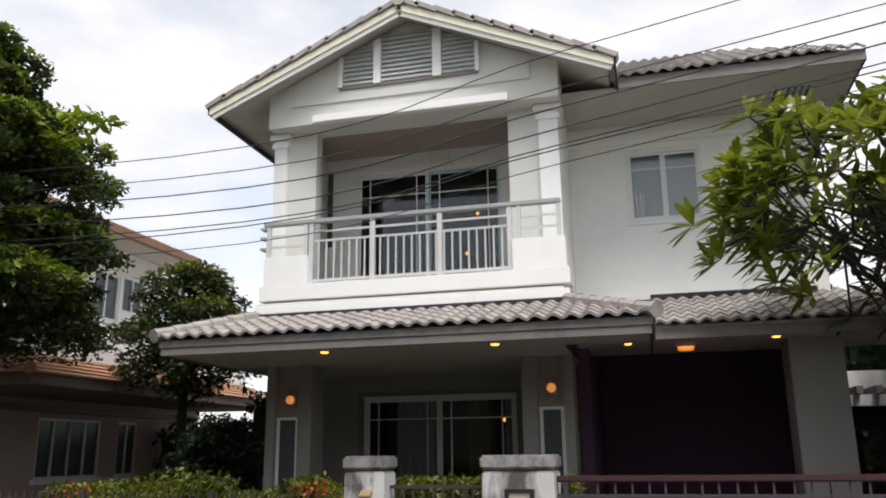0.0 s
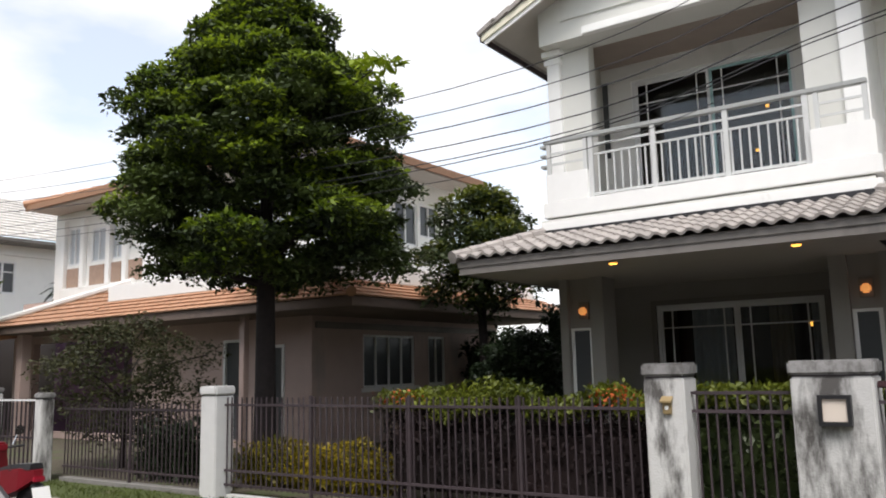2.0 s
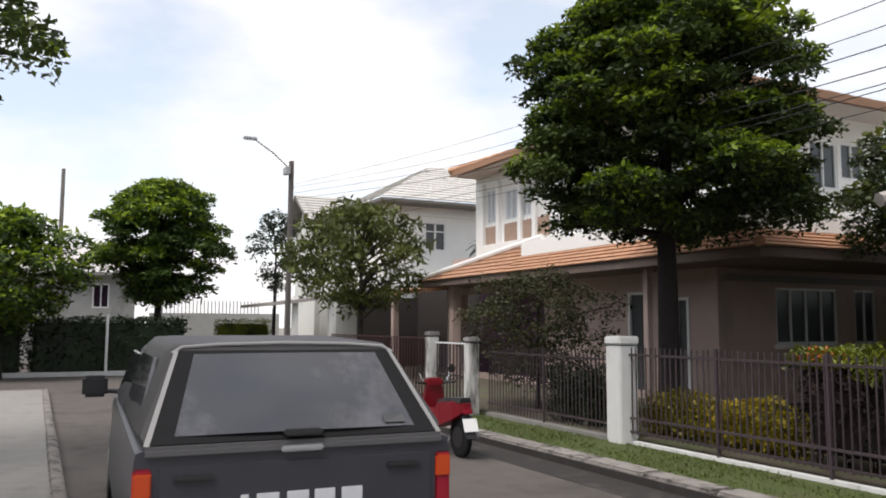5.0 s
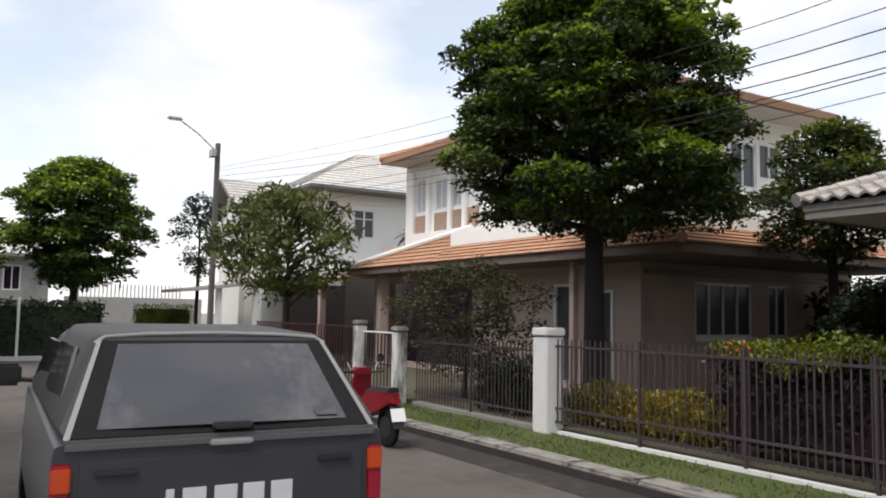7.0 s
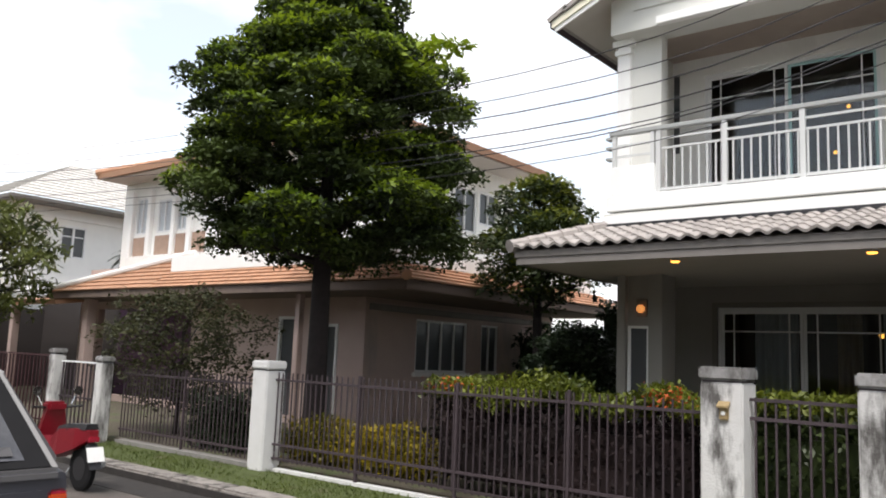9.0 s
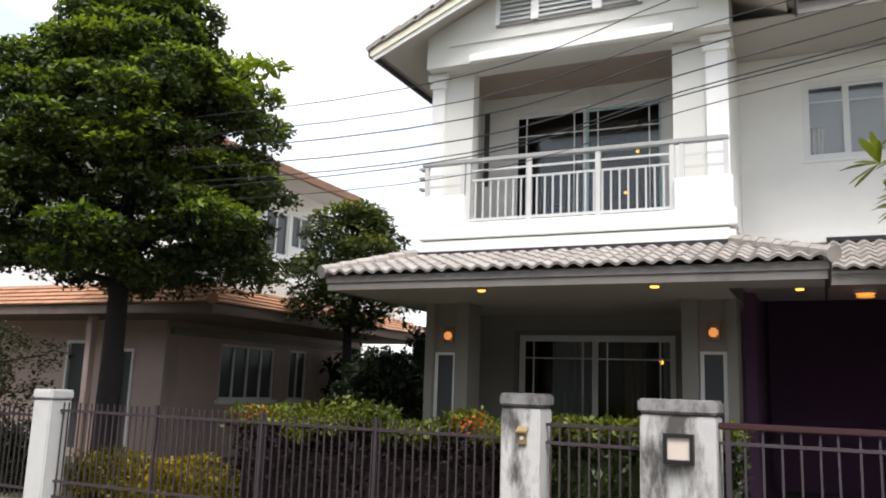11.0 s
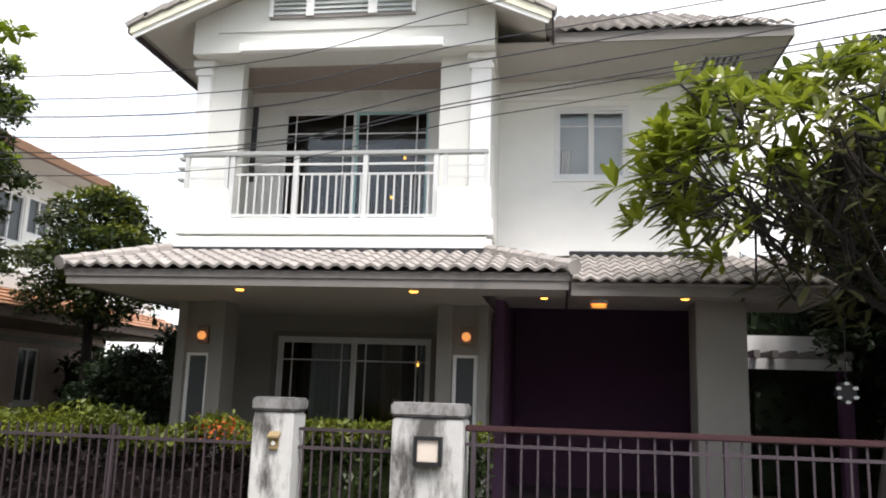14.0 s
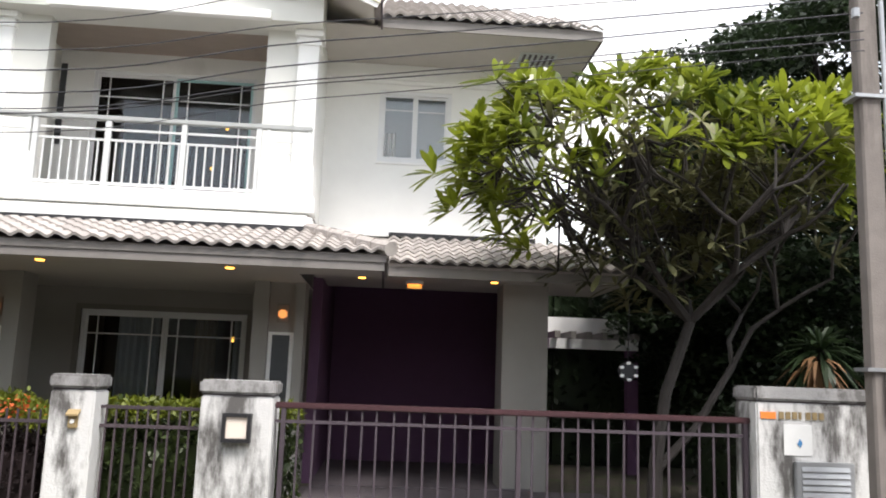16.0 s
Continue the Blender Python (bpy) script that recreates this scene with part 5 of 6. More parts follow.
part("arm", tube([(-28.9, 8.25, 7.2), (-28.9, 7.6, 7.75), (-28.9, 6.95, 8.15)], 0.024, 8), STEEL, far_pole)
part("lamp_head", rounded(-28.99, 6.55, 8.11, -28.81, 7.05, 8.22, 0.04), STEEL, far_pole)
part("bracket", boxes((-29.1, 8.05, 7.0, -28.7, 8.2, 7.25)), STEEL, far_pole)
utility_pole("utility_pole", "slim grey concrete pole far down the road", -36.0, 1.1, 7.8, 0.14, 0.1)


def cable(points, r):
    pts = [Vector(p) for p in points]
    run = []
    for i in range(len(pts) - 1):
        p0, p1, p2, p3 = pts[max(i - 1, 0)], pts[i], pts[i + 1], pts[min(i + 2, len(pts) - 1)]
        for k in range(8):
            t = k / 8
            run.append(0.5 * (2 * p1 + (p2 - p0) * t + (2 * p0 - 5 * p1 + 4 * p2 - p3) * t * t + (3 * p1 - p0 - 3 * p2 + p3) * t ** 3))
    run.append(pts[-1])
    return tagged(part("overhead_cable", tube(run, r, 6), WIRE), "thin black overhead cable strung between the poles", "cable", "overhead cables")


for r, a, b, c, d, e in ((0.007, 5.8, 5.02, 4.46, 5.08, 6.6), (0.007, 5.35, 4.69, 4.24, 4.85, 6.5), (0.009, 5.22, 4.52, 4.07, 4.68, 6.3), (0.009, 5.07, 4.33, 3.88, 4.5, 6.1), (0.008, 4.9, 4.185, 3.74, 4.25, 5.5), (0.008, 4.82, 4.15, 3.69, 4.1, 5.3), (0.006, 4.72, 4.02, 3.53, 3.98, 5.0)):
    cable([(2.82, 6.7, a), (-1.89, 7.3, 1.69 + 1.08 * (b - 1.69)), (-6.22, 7.75, 1.69 + 1.15 * (c - 1.69)), (-20.2, 10.1, 1.7 + 1.41 * (d - 1.7)), (-28.9, 8.2, e)], 0.72 * r)


# ---- the orange-roofed house ----
def stepped_roof(name, corners, courses, thick, mat, parent, columns=0):
    """A sloping roof face from its eave corners to its top corners, in overlapping courses."""
    e0, e1, t1, t0 = (Vector(c) for c in corners)
    bm = bmesh.new()
    nrm = (e1 - e0).cross(t0 - e0).normalized()
    if nrm.z < 0:
        nrm = -nrm
    for k in range(courses):
        a, b = k / courses, min(1.0, (k + 1.08) / courses)
        p0, p1, q0, q1 = e0.lerp(t0, a), e1.lerp(t1, a), e0.lerp(t0, b), e1.lerp(t1, b)
        m = columns or 1
        for i in range(m):
            u0, u1 = i / m, (i + 0.985) / m
            lift = nrm * thick * (1.0 + 0.25 * ((i * 7 + k * 3) % 5) / 5)
            c = [p0.lerp(p1, u0) + lift, p0.lerp(p1, u1) + lift, q0.lerp(q1, u1), q0.lerp(q1, u0)]
            lo = [p0.lerp(p1, u0), p0.lerp(p1, u1)]
            v = [bm.verts.new(x) for x in c + lo]
            bm.faces.new(v[:4])
            bm.faces.new((v[4], v[5], v[1], v[0]))
    return tagged(part(name, bm, mat, parent), kind="stuff")


oh = thing("house", "two-storey beige and white house with terracotta tiled roofs", "house", at=(-17, 13, 0))
OX, OY = -12.6, 12.05
part("ground_wall", pierced(-24.0, OX, 0.1, 3.04, OY, OY + 0.2, [(-13.75, -13.35, 0.3, 2.25), (-15.2, -14.6, 0.3, 2.4), (-23.0, -18.5, 0.3, 2.6)]), BEIGE_WALL, oh)
part("side_wall", pierced_x(OY + 0.2, 19, 0.1, 3.9, OX - 0.2, OX, [(13.62, 15.45, 1.31, 2.45), (16.0, 16.7, 1.31, 2.45)]), BEIGE_WALL, oh)
part("rear_wall", boxes((-24, 19, 0.1, OX, 19.2, 3.9)), BEIGE_WALL, oh)
part("upper_rear_wall", boxes((-22.2, 16.6, 3.7, -12.3, 16.8, 6.1)), WHITE_WALL, oh)
# walls in the shade colour darken what shows through the openings
part("dark_room", boxes((-23.9, 13.2, 0.1, -13.2, 13.3, 3.6)), SHADE_PURPLE, oh)
part("dark_room", boxes((-13.3, 13.3, 0.1, -13.2, 19, 3.6)), SHADE_PURPLE, oh)
part("upper_floor", boxes((-24, OY + 0.2, 3.6, OX - 0.2, 19, 3.75)), BEIGE_WALL, oh)
for y0, y1 in ((13.62, 15.45), (16.0, 16.7)):
    w = part("window", pierced_x(y0, y1, 1.31, 2.45, OX - 0.1, OX - 0.02, [(y0 + 0.05, y1 - 0.05, 1.36, 2.4)]), ALU, oh)
    part("pane", boxes((OX - 0.07, y0 + 0.05, 1.36, OX - 0.062, y1 - 0.05, 2.4)), DARK_PANE, w)
    n = 3 if y1 - y0 > 1 else 1
    for k in range(1, n + 1):
        y = y0 + (y1 - y0) * k / (n + 1)
        part("mullion", boxes((OX - 0.085, y - 0.025, 1.36, OX - 0.03, y + 0.025, 2.4)), ALU, w)
    part("sill", rounded(OX - 0.03, y0 - 0.08, 1.22, OX + 0.08, y1 + 0.08, 1.31, 0.01), TRIM, oh)
part("band", boxes((OX, OY + 0.1, 2.55, OX + 0.08, 19, 2.68)), FASCIA, oh)
for x0, x1, z1 in ((-13.75, -13.35, 2.25), (-15.2, -14.6, 2.4)):
    d = part("door_frame", boxes((x0, OY - 0.03, 0.3, x0 + 0.06, OY + 0.1, z1), (x1 - 0.06, OY - 0.03, 0.3, x1, OY + 0.1, z1), (x0 + 0.06, OY - 0.03, z1 - 0.06, x1 - 0.06, OY + 0.1, z1)), ALU, oh)
    part("pane", boxes((x0 + 0.06, OY + 0.04, 0.3, x1 - 0.06, OY + 0.05, z1 - 0.06)), DARK_PANE, d)
for x, w in ((-22.1, 0.13), (-13.68, 0.07)):
    part("porch_column", rounded(x - w, 11.2, 0.1, x + w, 11.2 + 2 * w, 3.0, 0.01), BEIGE_WALL, oh)
# lower roof: a tall hipped end, then a shallower run below the ledge
EZ, TZ, KX, MZ = 2.98, 3.9, -18.45, 3.42
stepped_roof("lower_roof", [(-23.5, 10.75, EZ), (KX, 10.75, EZ), (KX, 12.0, TZ), (KX - 0.05, 12.0, TZ)], 8, 0.03, ORANGE_TILE, oh, 20)
stepped_roof("lower_roof", [(KX, 10.75, EZ), (-10.4, 10.75, EZ), (-11.4, 11.35, MZ), (KX, 11.35, MZ)], 5, 0.03, ORANGE_TILE, oh, 30)
stepped_roof("lower_roof", [(-10.4, 10.75, EZ), (-10.4, 19.5, EZ), (-11.4, 19.5, MZ), (-11.4, 11.35, MZ)], 5, 0.03, ORANGE_TILE, oh, 30)
stepped_roof("lower_roof", [(-23.5, 12.0, EZ), (-23.5, 10.75, EZ), (KX - 0.05, 12.0, TZ), (KX - 0.05, 12.02, TZ)], 8, 0.03, ORANGE_TILE, oh, 20)
part("hip_flashing", tube([(-23.5, 10.72, EZ + 0.05), (KX, 11.97, TZ + 0.06)], 0.085, 8), TRIM, oh, "white flashing along the hip", smooth=True)
part("roof_deck", slab([(-23.4, 10.85, EZ - 0.02), (-10.5, 10.85, EZ - 0.02), (-11.4, 11.35, MZ - 0.03), (-22.0, 11.35, MZ - 0.03)], 0.03), WARM_SOFFIT, oh)
part("roof_deck", slab([(-10.5, 10.85, EZ - 0.02), (-10.5, 19.4, EZ - 0.02), (-11.4, 19.4, MZ - 0.03), (-11.4, 11.35, MZ - 0.03)], 0.03), WARM_SOFFIT, oh)
ridge_tiles("hip_tile", (-10.36, 10.7, EZ + 0.05), (-11.4, 11.35, MZ + 0.06), 0.09, 5, ORANGE_TILE, oh)
part("fascia_board", boxes((-23.5, 10.8, EZ - 0.17, -10.48, 10.84, EZ - 0.01)), WARM_SOFFIT, oh, "dark brown fascia")
part("fascia_board", boxes((-10.48, 10.8, EZ - 0.17, -10.44, 19.4, EZ - 0.01)), WARM_SOFFIT, oh, "dark brown fascia")
part("soffit", boxes((-23.4, 10.84, EZ - 0.18, -10.5, OY, EZ - 0.16), (OX, OY, EZ - 0.18, -10.5, 19.4, EZ - 0.16)), WARM_SOFFIT, oh)
part("bay_base", rounded(-21.75, OY - 0.06, 3.0, KX - 0.02, OY + 0.05, 4.0, 0.01), WHITE_WALL, oh)
for x in (-21.75, -20.85, -19.7, -18.98):
    part("bay_mullion", rounded(x, OY - 0.07, 3.95, x + 0.17, OY + 0.05, 5.8, 0.01), TRIM, oh)
# upper storey
part("upper_wall", pierced(-22.2, -12.3, 3.7, 6.1, OY + 0.05, OY + 0.25, [(-21.55, -21.0, 4.6, 5.62), (-20.5, -19.85, 4.6, 5.5), (-19.6, -19.15, 4.6, 5.5), (-17.5, -15.8, 4.3, 5.5)]), WHITE_WALL, oh)
part("upper_side_wall", pierced_x(OY + 0.25, 16.6, 3.7, 6.1, -12.5, -12.3, [(15.35, 16.1, 4.75, 5.55), (14.4, 15.25, 4.5, 5.5)]), WHITE_WALL, oh)
part("upper_side_wall", boxes((-22.2, OY + 0.25, 3.7, -22.0, 16.6, 6.1)), WHITE_WALL, oh)
part("upper_room", boxes((-21.9, 13.3, 3.75, -13.0, 13.4, 6.0)), SHADE_PURPLE, oh)
part("upper_room", boxes((-13.1, 13.4, 3.75, -13.0, 16.5, 6.0)), SHADE_PURPLE, oh)
part("ledge", rounded(KX, OY - 0.74, 3.4, -11.3, OY + 0.05, 3.78, 0.02), TRIM, oh)
part("ledge", rounded(-12.3, OY + 0.05, 3.4, -11.32, 19, 3.78, 0.02), TRIM, oh)
for x0, x1, z0, z1 in ((-21.55, -21.0, 4.6, 5.62), (-20.5, -19.85, 4.6, 5.5), (-19.6, -19.15, 4.6, 5.5), (-17.5, -15.8, 4.3, 5.5)):
    w = part("window", pierced(x0, x1, z0, z1, OY + 0.06, OY + 0.14, [(x0 + 0.05, (x0 + x1) / 2 - 0.02, z0 + 0.05, z1 - 0.05), ((x0 + x1) / 2 + 0.02, x1 - 0.05, z0 + 0.05, z1 - 0.05)]), ALU, oh)
    for a, b in ((x0 + 0.05, (x0 + x1) / 2 - 0.02), ((x0 + x1) / 2 + 0.02, x1 - 0.05)):
        part("pane", boxes((a, OY + 0.1, z0 + 0.05, b, OY + 0.11, z1 - 0.05)), BLIND, w)
for x0, x1 in ((-21.55, -21.0), (-20.5, -19.85), (-19.6, -19.15), (-18.9, -18.3)):
    part("brown_panel", rounded(x0, OY + 0.01, 4.0, x1, OY + 0.06, 4.52, 0.01), BROWN_PANEL, oh, "brown textured panel")
for y0, y1, z0, z1 in ((15.35, 16.1, 4.75, 5.55), (14.4, 15.25, 4.5, 5.5)):
    w = part("window", pierced_x(y0, y1, z0, z1, -12.4, -12.32, [(y0 + 0.05, (y0 + y1) / 2 - 0.02, z0 + 0.05, z1 - 0.05), ((y0 + y1) / 2 + 0.02, y1 - 0.05, z0 + 0.05, z1 - 0.05)]), ALU, oh)
    for a, b in ((y0 + 0.05, (y0 + y1) / 2 - 0.02), ((y0 + y1) / 2 + 0.02, y1 - 0.05)):
        part("pane", boxes((-12.37, a, z0 + 0.05, -12.36, b, z1 - 0.05)), DARK_PANE, w)
UZ, RZ = 6.2, 7.15
UL, UR, UF, UB = -22.2, -11.45, 11.25, 17.0
stepped_roof("upper_roof", [(UL, UF, UZ), (UR, UF, UZ), (-16.2, 14.1, RZ), (-18.2, 14.1, RZ)], 12, 0.03, ORANGE_TILE, oh, 30)
stepped_roof("upper_roof", [(UR, UF, UZ), (UR, UB, UZ), (-16.2, 14.12, RZ), (-16.2, 14.1, RZ)], 12, 0.03, ORANGE_TILE, oh, 26)
stepped_roof("upper_roof", [(UL, UB, UZ), (UL, UF, UZ), (-18.2, 14.1, RZ), (-18.2, 14.12, RZ)], 12, 0.03, ORANGE_TILE, oh, 20)
part("roof_deck", slab([(UL, UF, UZ - 0.02), (UR, UF, UZ - 0.02), (UR, UB, UZ - 0.02), (UL, UB, UZ - 0.02)], 0.03), FASCIA, oh)
ridge_tiles("hip_tile", (UR + 0.03, UF - 0.03, UZ + 0.04), (-16.2, 14.1, RZ + 0.05), 0.1, 14, ORANGE_TILE, oh)
ridge_tiles("hip_tile", (UL - 0.03, UF - 0.03, UZ + 0.04), (-18.2, 14.1, RZ + 0.05), 0.1, 14, ORANGE_TILE, oh)
part("fascia_board", boxes((UL - 0.02, UF - 0.02, UZ - 0.14, UR + 0.02, UF + 0.05, UZ + 0.0)), TERRACOTTA, oh, "terracotta fascia")
part("fascia_board", boxes((UR - 0.05, UF + 0.05, UZ - 0.14, UR + 0.02, UB, UZ + 0.0)), TERRACOTTA, oh, "terracotta fascia")
part("soffit", boxes((UL + 0.05, UF + 0.09, UZ - 0.15, UR - 0.08, UB, UZ - 0.13)), SOFFIT, oh)
part("porch_roof", slab([(-28.4, 10.6, 2.75), (-22.6, 10.6, 2.75), (-22.6, 12.4, 3.0), (-28.4, 12.4, 3.0)], 0.12), ORANGE_TILE, oh)
# near-black walls carry the shade of the porch opening
part("porch_wall", boxes((-29.3, 13.4, 0.1, -24.0, 13.6, 3.0)), SHADE_BLACK, oh)
part("porch_wall", boxes((-29.3, 11.0, 0.1, -29.1, 13.4, 2.7)), SHADE_BLACK, oh)
part("porch_column", rounded(-25.6, 10.8, 0.1, -25.4, 11.0, 2.75, 0.01), BEIGE_WALL, oh)

# ---- the pale far house ----
fh = thing("house", "two-storey white house with pale grey-brown tiled roofs", "house", at=(-34, 15, 0))
FX, FY = -29.6, 12.6
part("wall", pierced_x(FY, 20, 0.0, 6.4, FX - 0.2, FX, [(13.9, 14.85, 4.6, 5.75)]), WHITE_WALL, fh)
part("wall", pierced(-36.0, FX - 0.2, 0.0, 6.4, FY, FY + 0.2, [(-32.5, -31.0, 4.5, 5.7), (-33.5, -31.2, 0.3, 2.4)]), WHITE_WALL, fh)
part("wall", boxes((-36, 20, 0, FX, 20.2, 6.4), (-36.2, FY, 0, -36, 20, 6.4)), WHITE_WALL, fh)
part("room", boxes((-35.8, 13.2, 0.1, -30.6, 13.3, 6.2), (-30.7, 13.3, 0.1, -30.6, 19.8, 6.2)), SHADE_PURPLE, fh)
part("bay", rounded(FX - 0.9, FY - 0.5, 3.4, FX + 0.05, FY, 6.4, 0.02), GREY_WALL, fh)
part("ledge", boxes((FX, FY, 5.95, FX + 0.1, 20, 6.05), (FX, FY, 3.2, FX + 0.25, 20, 3.35)), TRIM, fh)
w = part("window", pierced_x(13.9, 14.85, 4.6, 5.75, FX - 0.1, FX, [(a, b, c, d) for a, b in ((13.97, 14.34), (14.41, 14.78)) for c, d in ((4.67, 5.35), (5.39, 5.68))]), ALU, fh)
part("pane", boxes((FX - 0.08, 13.97, 4.67, FX - 0.07, 14.78, 5.68)), DARK_PANE, w)
stepped_roof("roof", [(-28.5, 11.6, 6.45), (-28.5, 20.8, 6.45), (-33.0, 17.0, 8.7), (-33.0, 15.8, 8.7)], 14, 0.04, PALE_TILE, fh, 24)
stepped_roof("roof", [(-37.0, 11.6, 6.45), (-28.5, 11.6, 6.45), (-33.0, 15.8, 8.7), (-33.6, 15.8, 8.7)], 14, 0.04, PALE_TILE, fh, 24)
part("roof_deck", slab([(-37.0, 11.65, 6.42), (-28.55, 11.65, 6.42), (-28.55, 20.8, 6.42), (-37.0, 20.8, 6.42)], 0.1), FASCIA, fh)
part("gable_wall", prism([(-39.8, 0.0), (-36.6, 0.0), (-36.6, 6.3), (-38.2, 7.5), (-39.8, 6.2)], "y", 11.7, 11.95), GREY_WALL, fh)
part("wall", boxes((-36.8, 11.95, 0, -36.6, 18, 6.3)), WHITE_WALL, fh)
stepped_roof("gable_roof", [(-36.0, 11.1, 6.42), (-36.0, 18.0, 6.42), (-38.2, 18.0, 7.85), (-38.2, 11.1, 7.85)], 9, 0.04, PALE_TILE, fh, 18)
part("gable_roof_deck", slab([(-36.02, 11.12, 6.4), (-36.02, 18.0, 6.4), (-38.2, 18.0, 7.82), (-38.2, 11.12, 7.82)], 0.12), FASCIA, fh)
part("gable_roof_deck", slab([(-38.2, 11.12, 7.82), (-38.2, 18.0, 7.82), (-40.4, 18.0, 6.1), (-40.4, 11.12, 6.1)], 0.12), FASCIA, fh)
part("porch_roof", slab([(-30.2, 8.2, 2.5), (-30.2, 12.6, 3.1), (-36, 12.6, 3.1), (-36, 8.2, 2.5)], 0.12), TILE, fh)
for y in (9.0, 10.4, 11.8):
    part("porch_column", rounded(-30.6, y - 0.1, 0, -30.4, y + 0.1, 2.75, 0.01), TRIM, fh)

palm = thing("palm_tree", "slim dark palm with drooping fronds between the two far houses", "palm", at=(-25.2, 14.3, 0.1))
part("trunk", tube([(-25.2, 14.3, 0.0), (-25.15, 14.3, 2.4), (-25.2, 14.3, 4.5)], [0.13, 0.1, 0.08], 8), BARK, palm)
long_leaves("fronds", [(Vector((-25.2, 14.3, 4.5)), Vector((math.cos(a), math.sin(a), 0.5))) for a in np.linspace(0, 5.6, 8)], 0.8, LEAF_DARK, palm, 14, 9, 0.6, 0.06)

# ---- across the bend ----
hedge("hedge", "tall clipped dark green hedge at the road's bend", -31.2, -30.0, 0.2, 5.1, 0.05, 1.9, 0.14, 9000, LEAF_DARK, 111, 0.06)
hedge("hedge", "tall clipped dark green hedge at the road's bend", -31.2, -30.0, -7.0, 0.1, 0.05, 1.9, 0.14, 7000, LEAF_DARK, 112, 0.06)
hedge("hedge", "bright green clipped hedge before the far wall", -36.6, -36.0, 7.2, 9.6, 0.3, 1.9, 0.1, 3000, LEAF_HEDGE, 113, 0.04)
structure("far_kerb", boxes((-30.0, -8, -0.1, -29.75, 5.3, 0.14)), CLEAN_POST, "white kerb under the far hedge", "kerb")
post_far = tagged(part("marker_post", tube([(-29.85, 2.5, 0.0), (-29.85, 2.5, 2.0)], 0.045, 8), SIGN_WHITE), "slim white post before the hedge", "post")
structure("far_wall", boxes((-40.2, 5.0, 0, -40.0, 11.0, 2.2)), FAR_WALL, "plain white garden wall far down the road", "wall")
spikes = thing("wall_spikes", "row of thin metal spikes on the far wall", "fence", at=(-40.1, 7.5, 2.2))
spike_me = bar_mesh("spike", 0.02, 2.2, 2.8, STEEL)
for i in range(28):
    ob = new("spike", spike_me)
    ob.parent, ob.matrix_parent_inverse = spikes, Matrix.Translation(-spikes.location)
    ob.matrix_basis = pose(-40.1, 5.4 + i * 0.17, 0)
lh = thing("house", "small white house behind the far hedge", "house", at=(-42, 2, 0))
part("wall", pierced_x(-2, 4.4, 0, 4.0, -40.7, -40.5, [(2.6, 3.3, 2.4, 3.5)]), FAR_WALL, lh)
part("room", boxes((-41.4, -2, 0, -41.3, 4.4, 3.9)), SHADE_PURPLE, lh)
part("window", pierced_x(2.6, 3.3, 2.4, 3.5, -40.6, -40.5, [(2.66, 2.93, 2.46, 3.44), (2.98, 3.24, 2.46, 3.44)]), ALU, lh)
part("roof", slab([(-40.0, -2.5, 4.0), (-40.0, 4.8, 4.0), (-45, 4.8, 5.6), (-45, -2.5, 5.6)], 0.15), PALE_TILE, lh)
# unseen wall, added to block low sky and darken the house fronts
structure("opposite_wall", boxes((-60, -8.3, -0.1, 40, -8.0, 6.4)), SHADE_WALL, "plain tall unseen wall added to block low sky light", "wall")

# ---- pickup truck ----
CY, RX, LOW = 1.69, -5.36, -0.07
truck = thing("pickup_truck", "grey-blue pickup truck with a hard canopy parked on the road", "truck", at=(-7.6, CY, 0.0))


def shell(sections, bm=None):
    """A skin through cross-sections: lists of points of equal length."""
    bm = bm or bmesh.new()
    rings = [[bm.verts.new(p) for p in s] for s in sections]
    n = len(rings[0])
    for a, b in zip(rings, rings[1:]):
        for k in range(n):
            bm.faces.new((a[k], a[(k + 1) % n], b[(k + 1) % n], b[k]))
    bm.faces.new(rings[0][::-1])
    bm.faces.new(rings[-1])
    return bm


def ring(x0, x1, half_low, half_high, z0, z1, r):
    """A cross-section of the truck, narrower above, whose top lies at x1."""
    pts = []
    for s in (1, -1):
        side = [(half_low - 0.03, 0.0), (half_low, 0.12), (half_low * 0.45 + half_high * 0.55, 0.6), (half_high + r * 0.15, 0.9), (half_high - r * 0.35, 0.985), (half_high - r * 1.4, 1.0)]
        if s < 0:
            side = side[::-1]
        pts += [(x0 + (x1 - x0) * f, CY + s * h, z0 + f * (z1 - z0)) for h, f in side]
    return pts


body = part("body", shell([ring(RX, RX, 0.82, 0.83, 0.42, 1.12, 0.02), ring(RX - 0.06, RX - 0.06, 0.835, 0.835, 0.4, 1.13, 0.02), ring(-7.6, -7.6, 0.84, 0.83, 0.36, 1.12, 0.02), ring(-9.1, -9.1, 0.84, 0.82, 0.36, 1.1, 0.03), ring(-9.9, -9.9, 0.83, 0.76, 0.36, 1.02, 0.08), ring(-10.15, -10.12, 0.78, 0.7, 0.4, 0.95, 0.08)]), CAR_PAINT, truck, smooth=True)
part("canopy", shell([ring(RX - 0.02, RX - 0.44, 0.8, 0.62, 1.13, 1.61, 0.09), ring(RX - 0.1, RX - 0.55, 0.815, 0.65, 1.13, 1.635, 0.1), ring(-7.1, -7.1, 0.815, 0.66, 1.12, 1.66, 0.1)]), CAR_TOP, truck, "grey hard canopy", smooth=True)
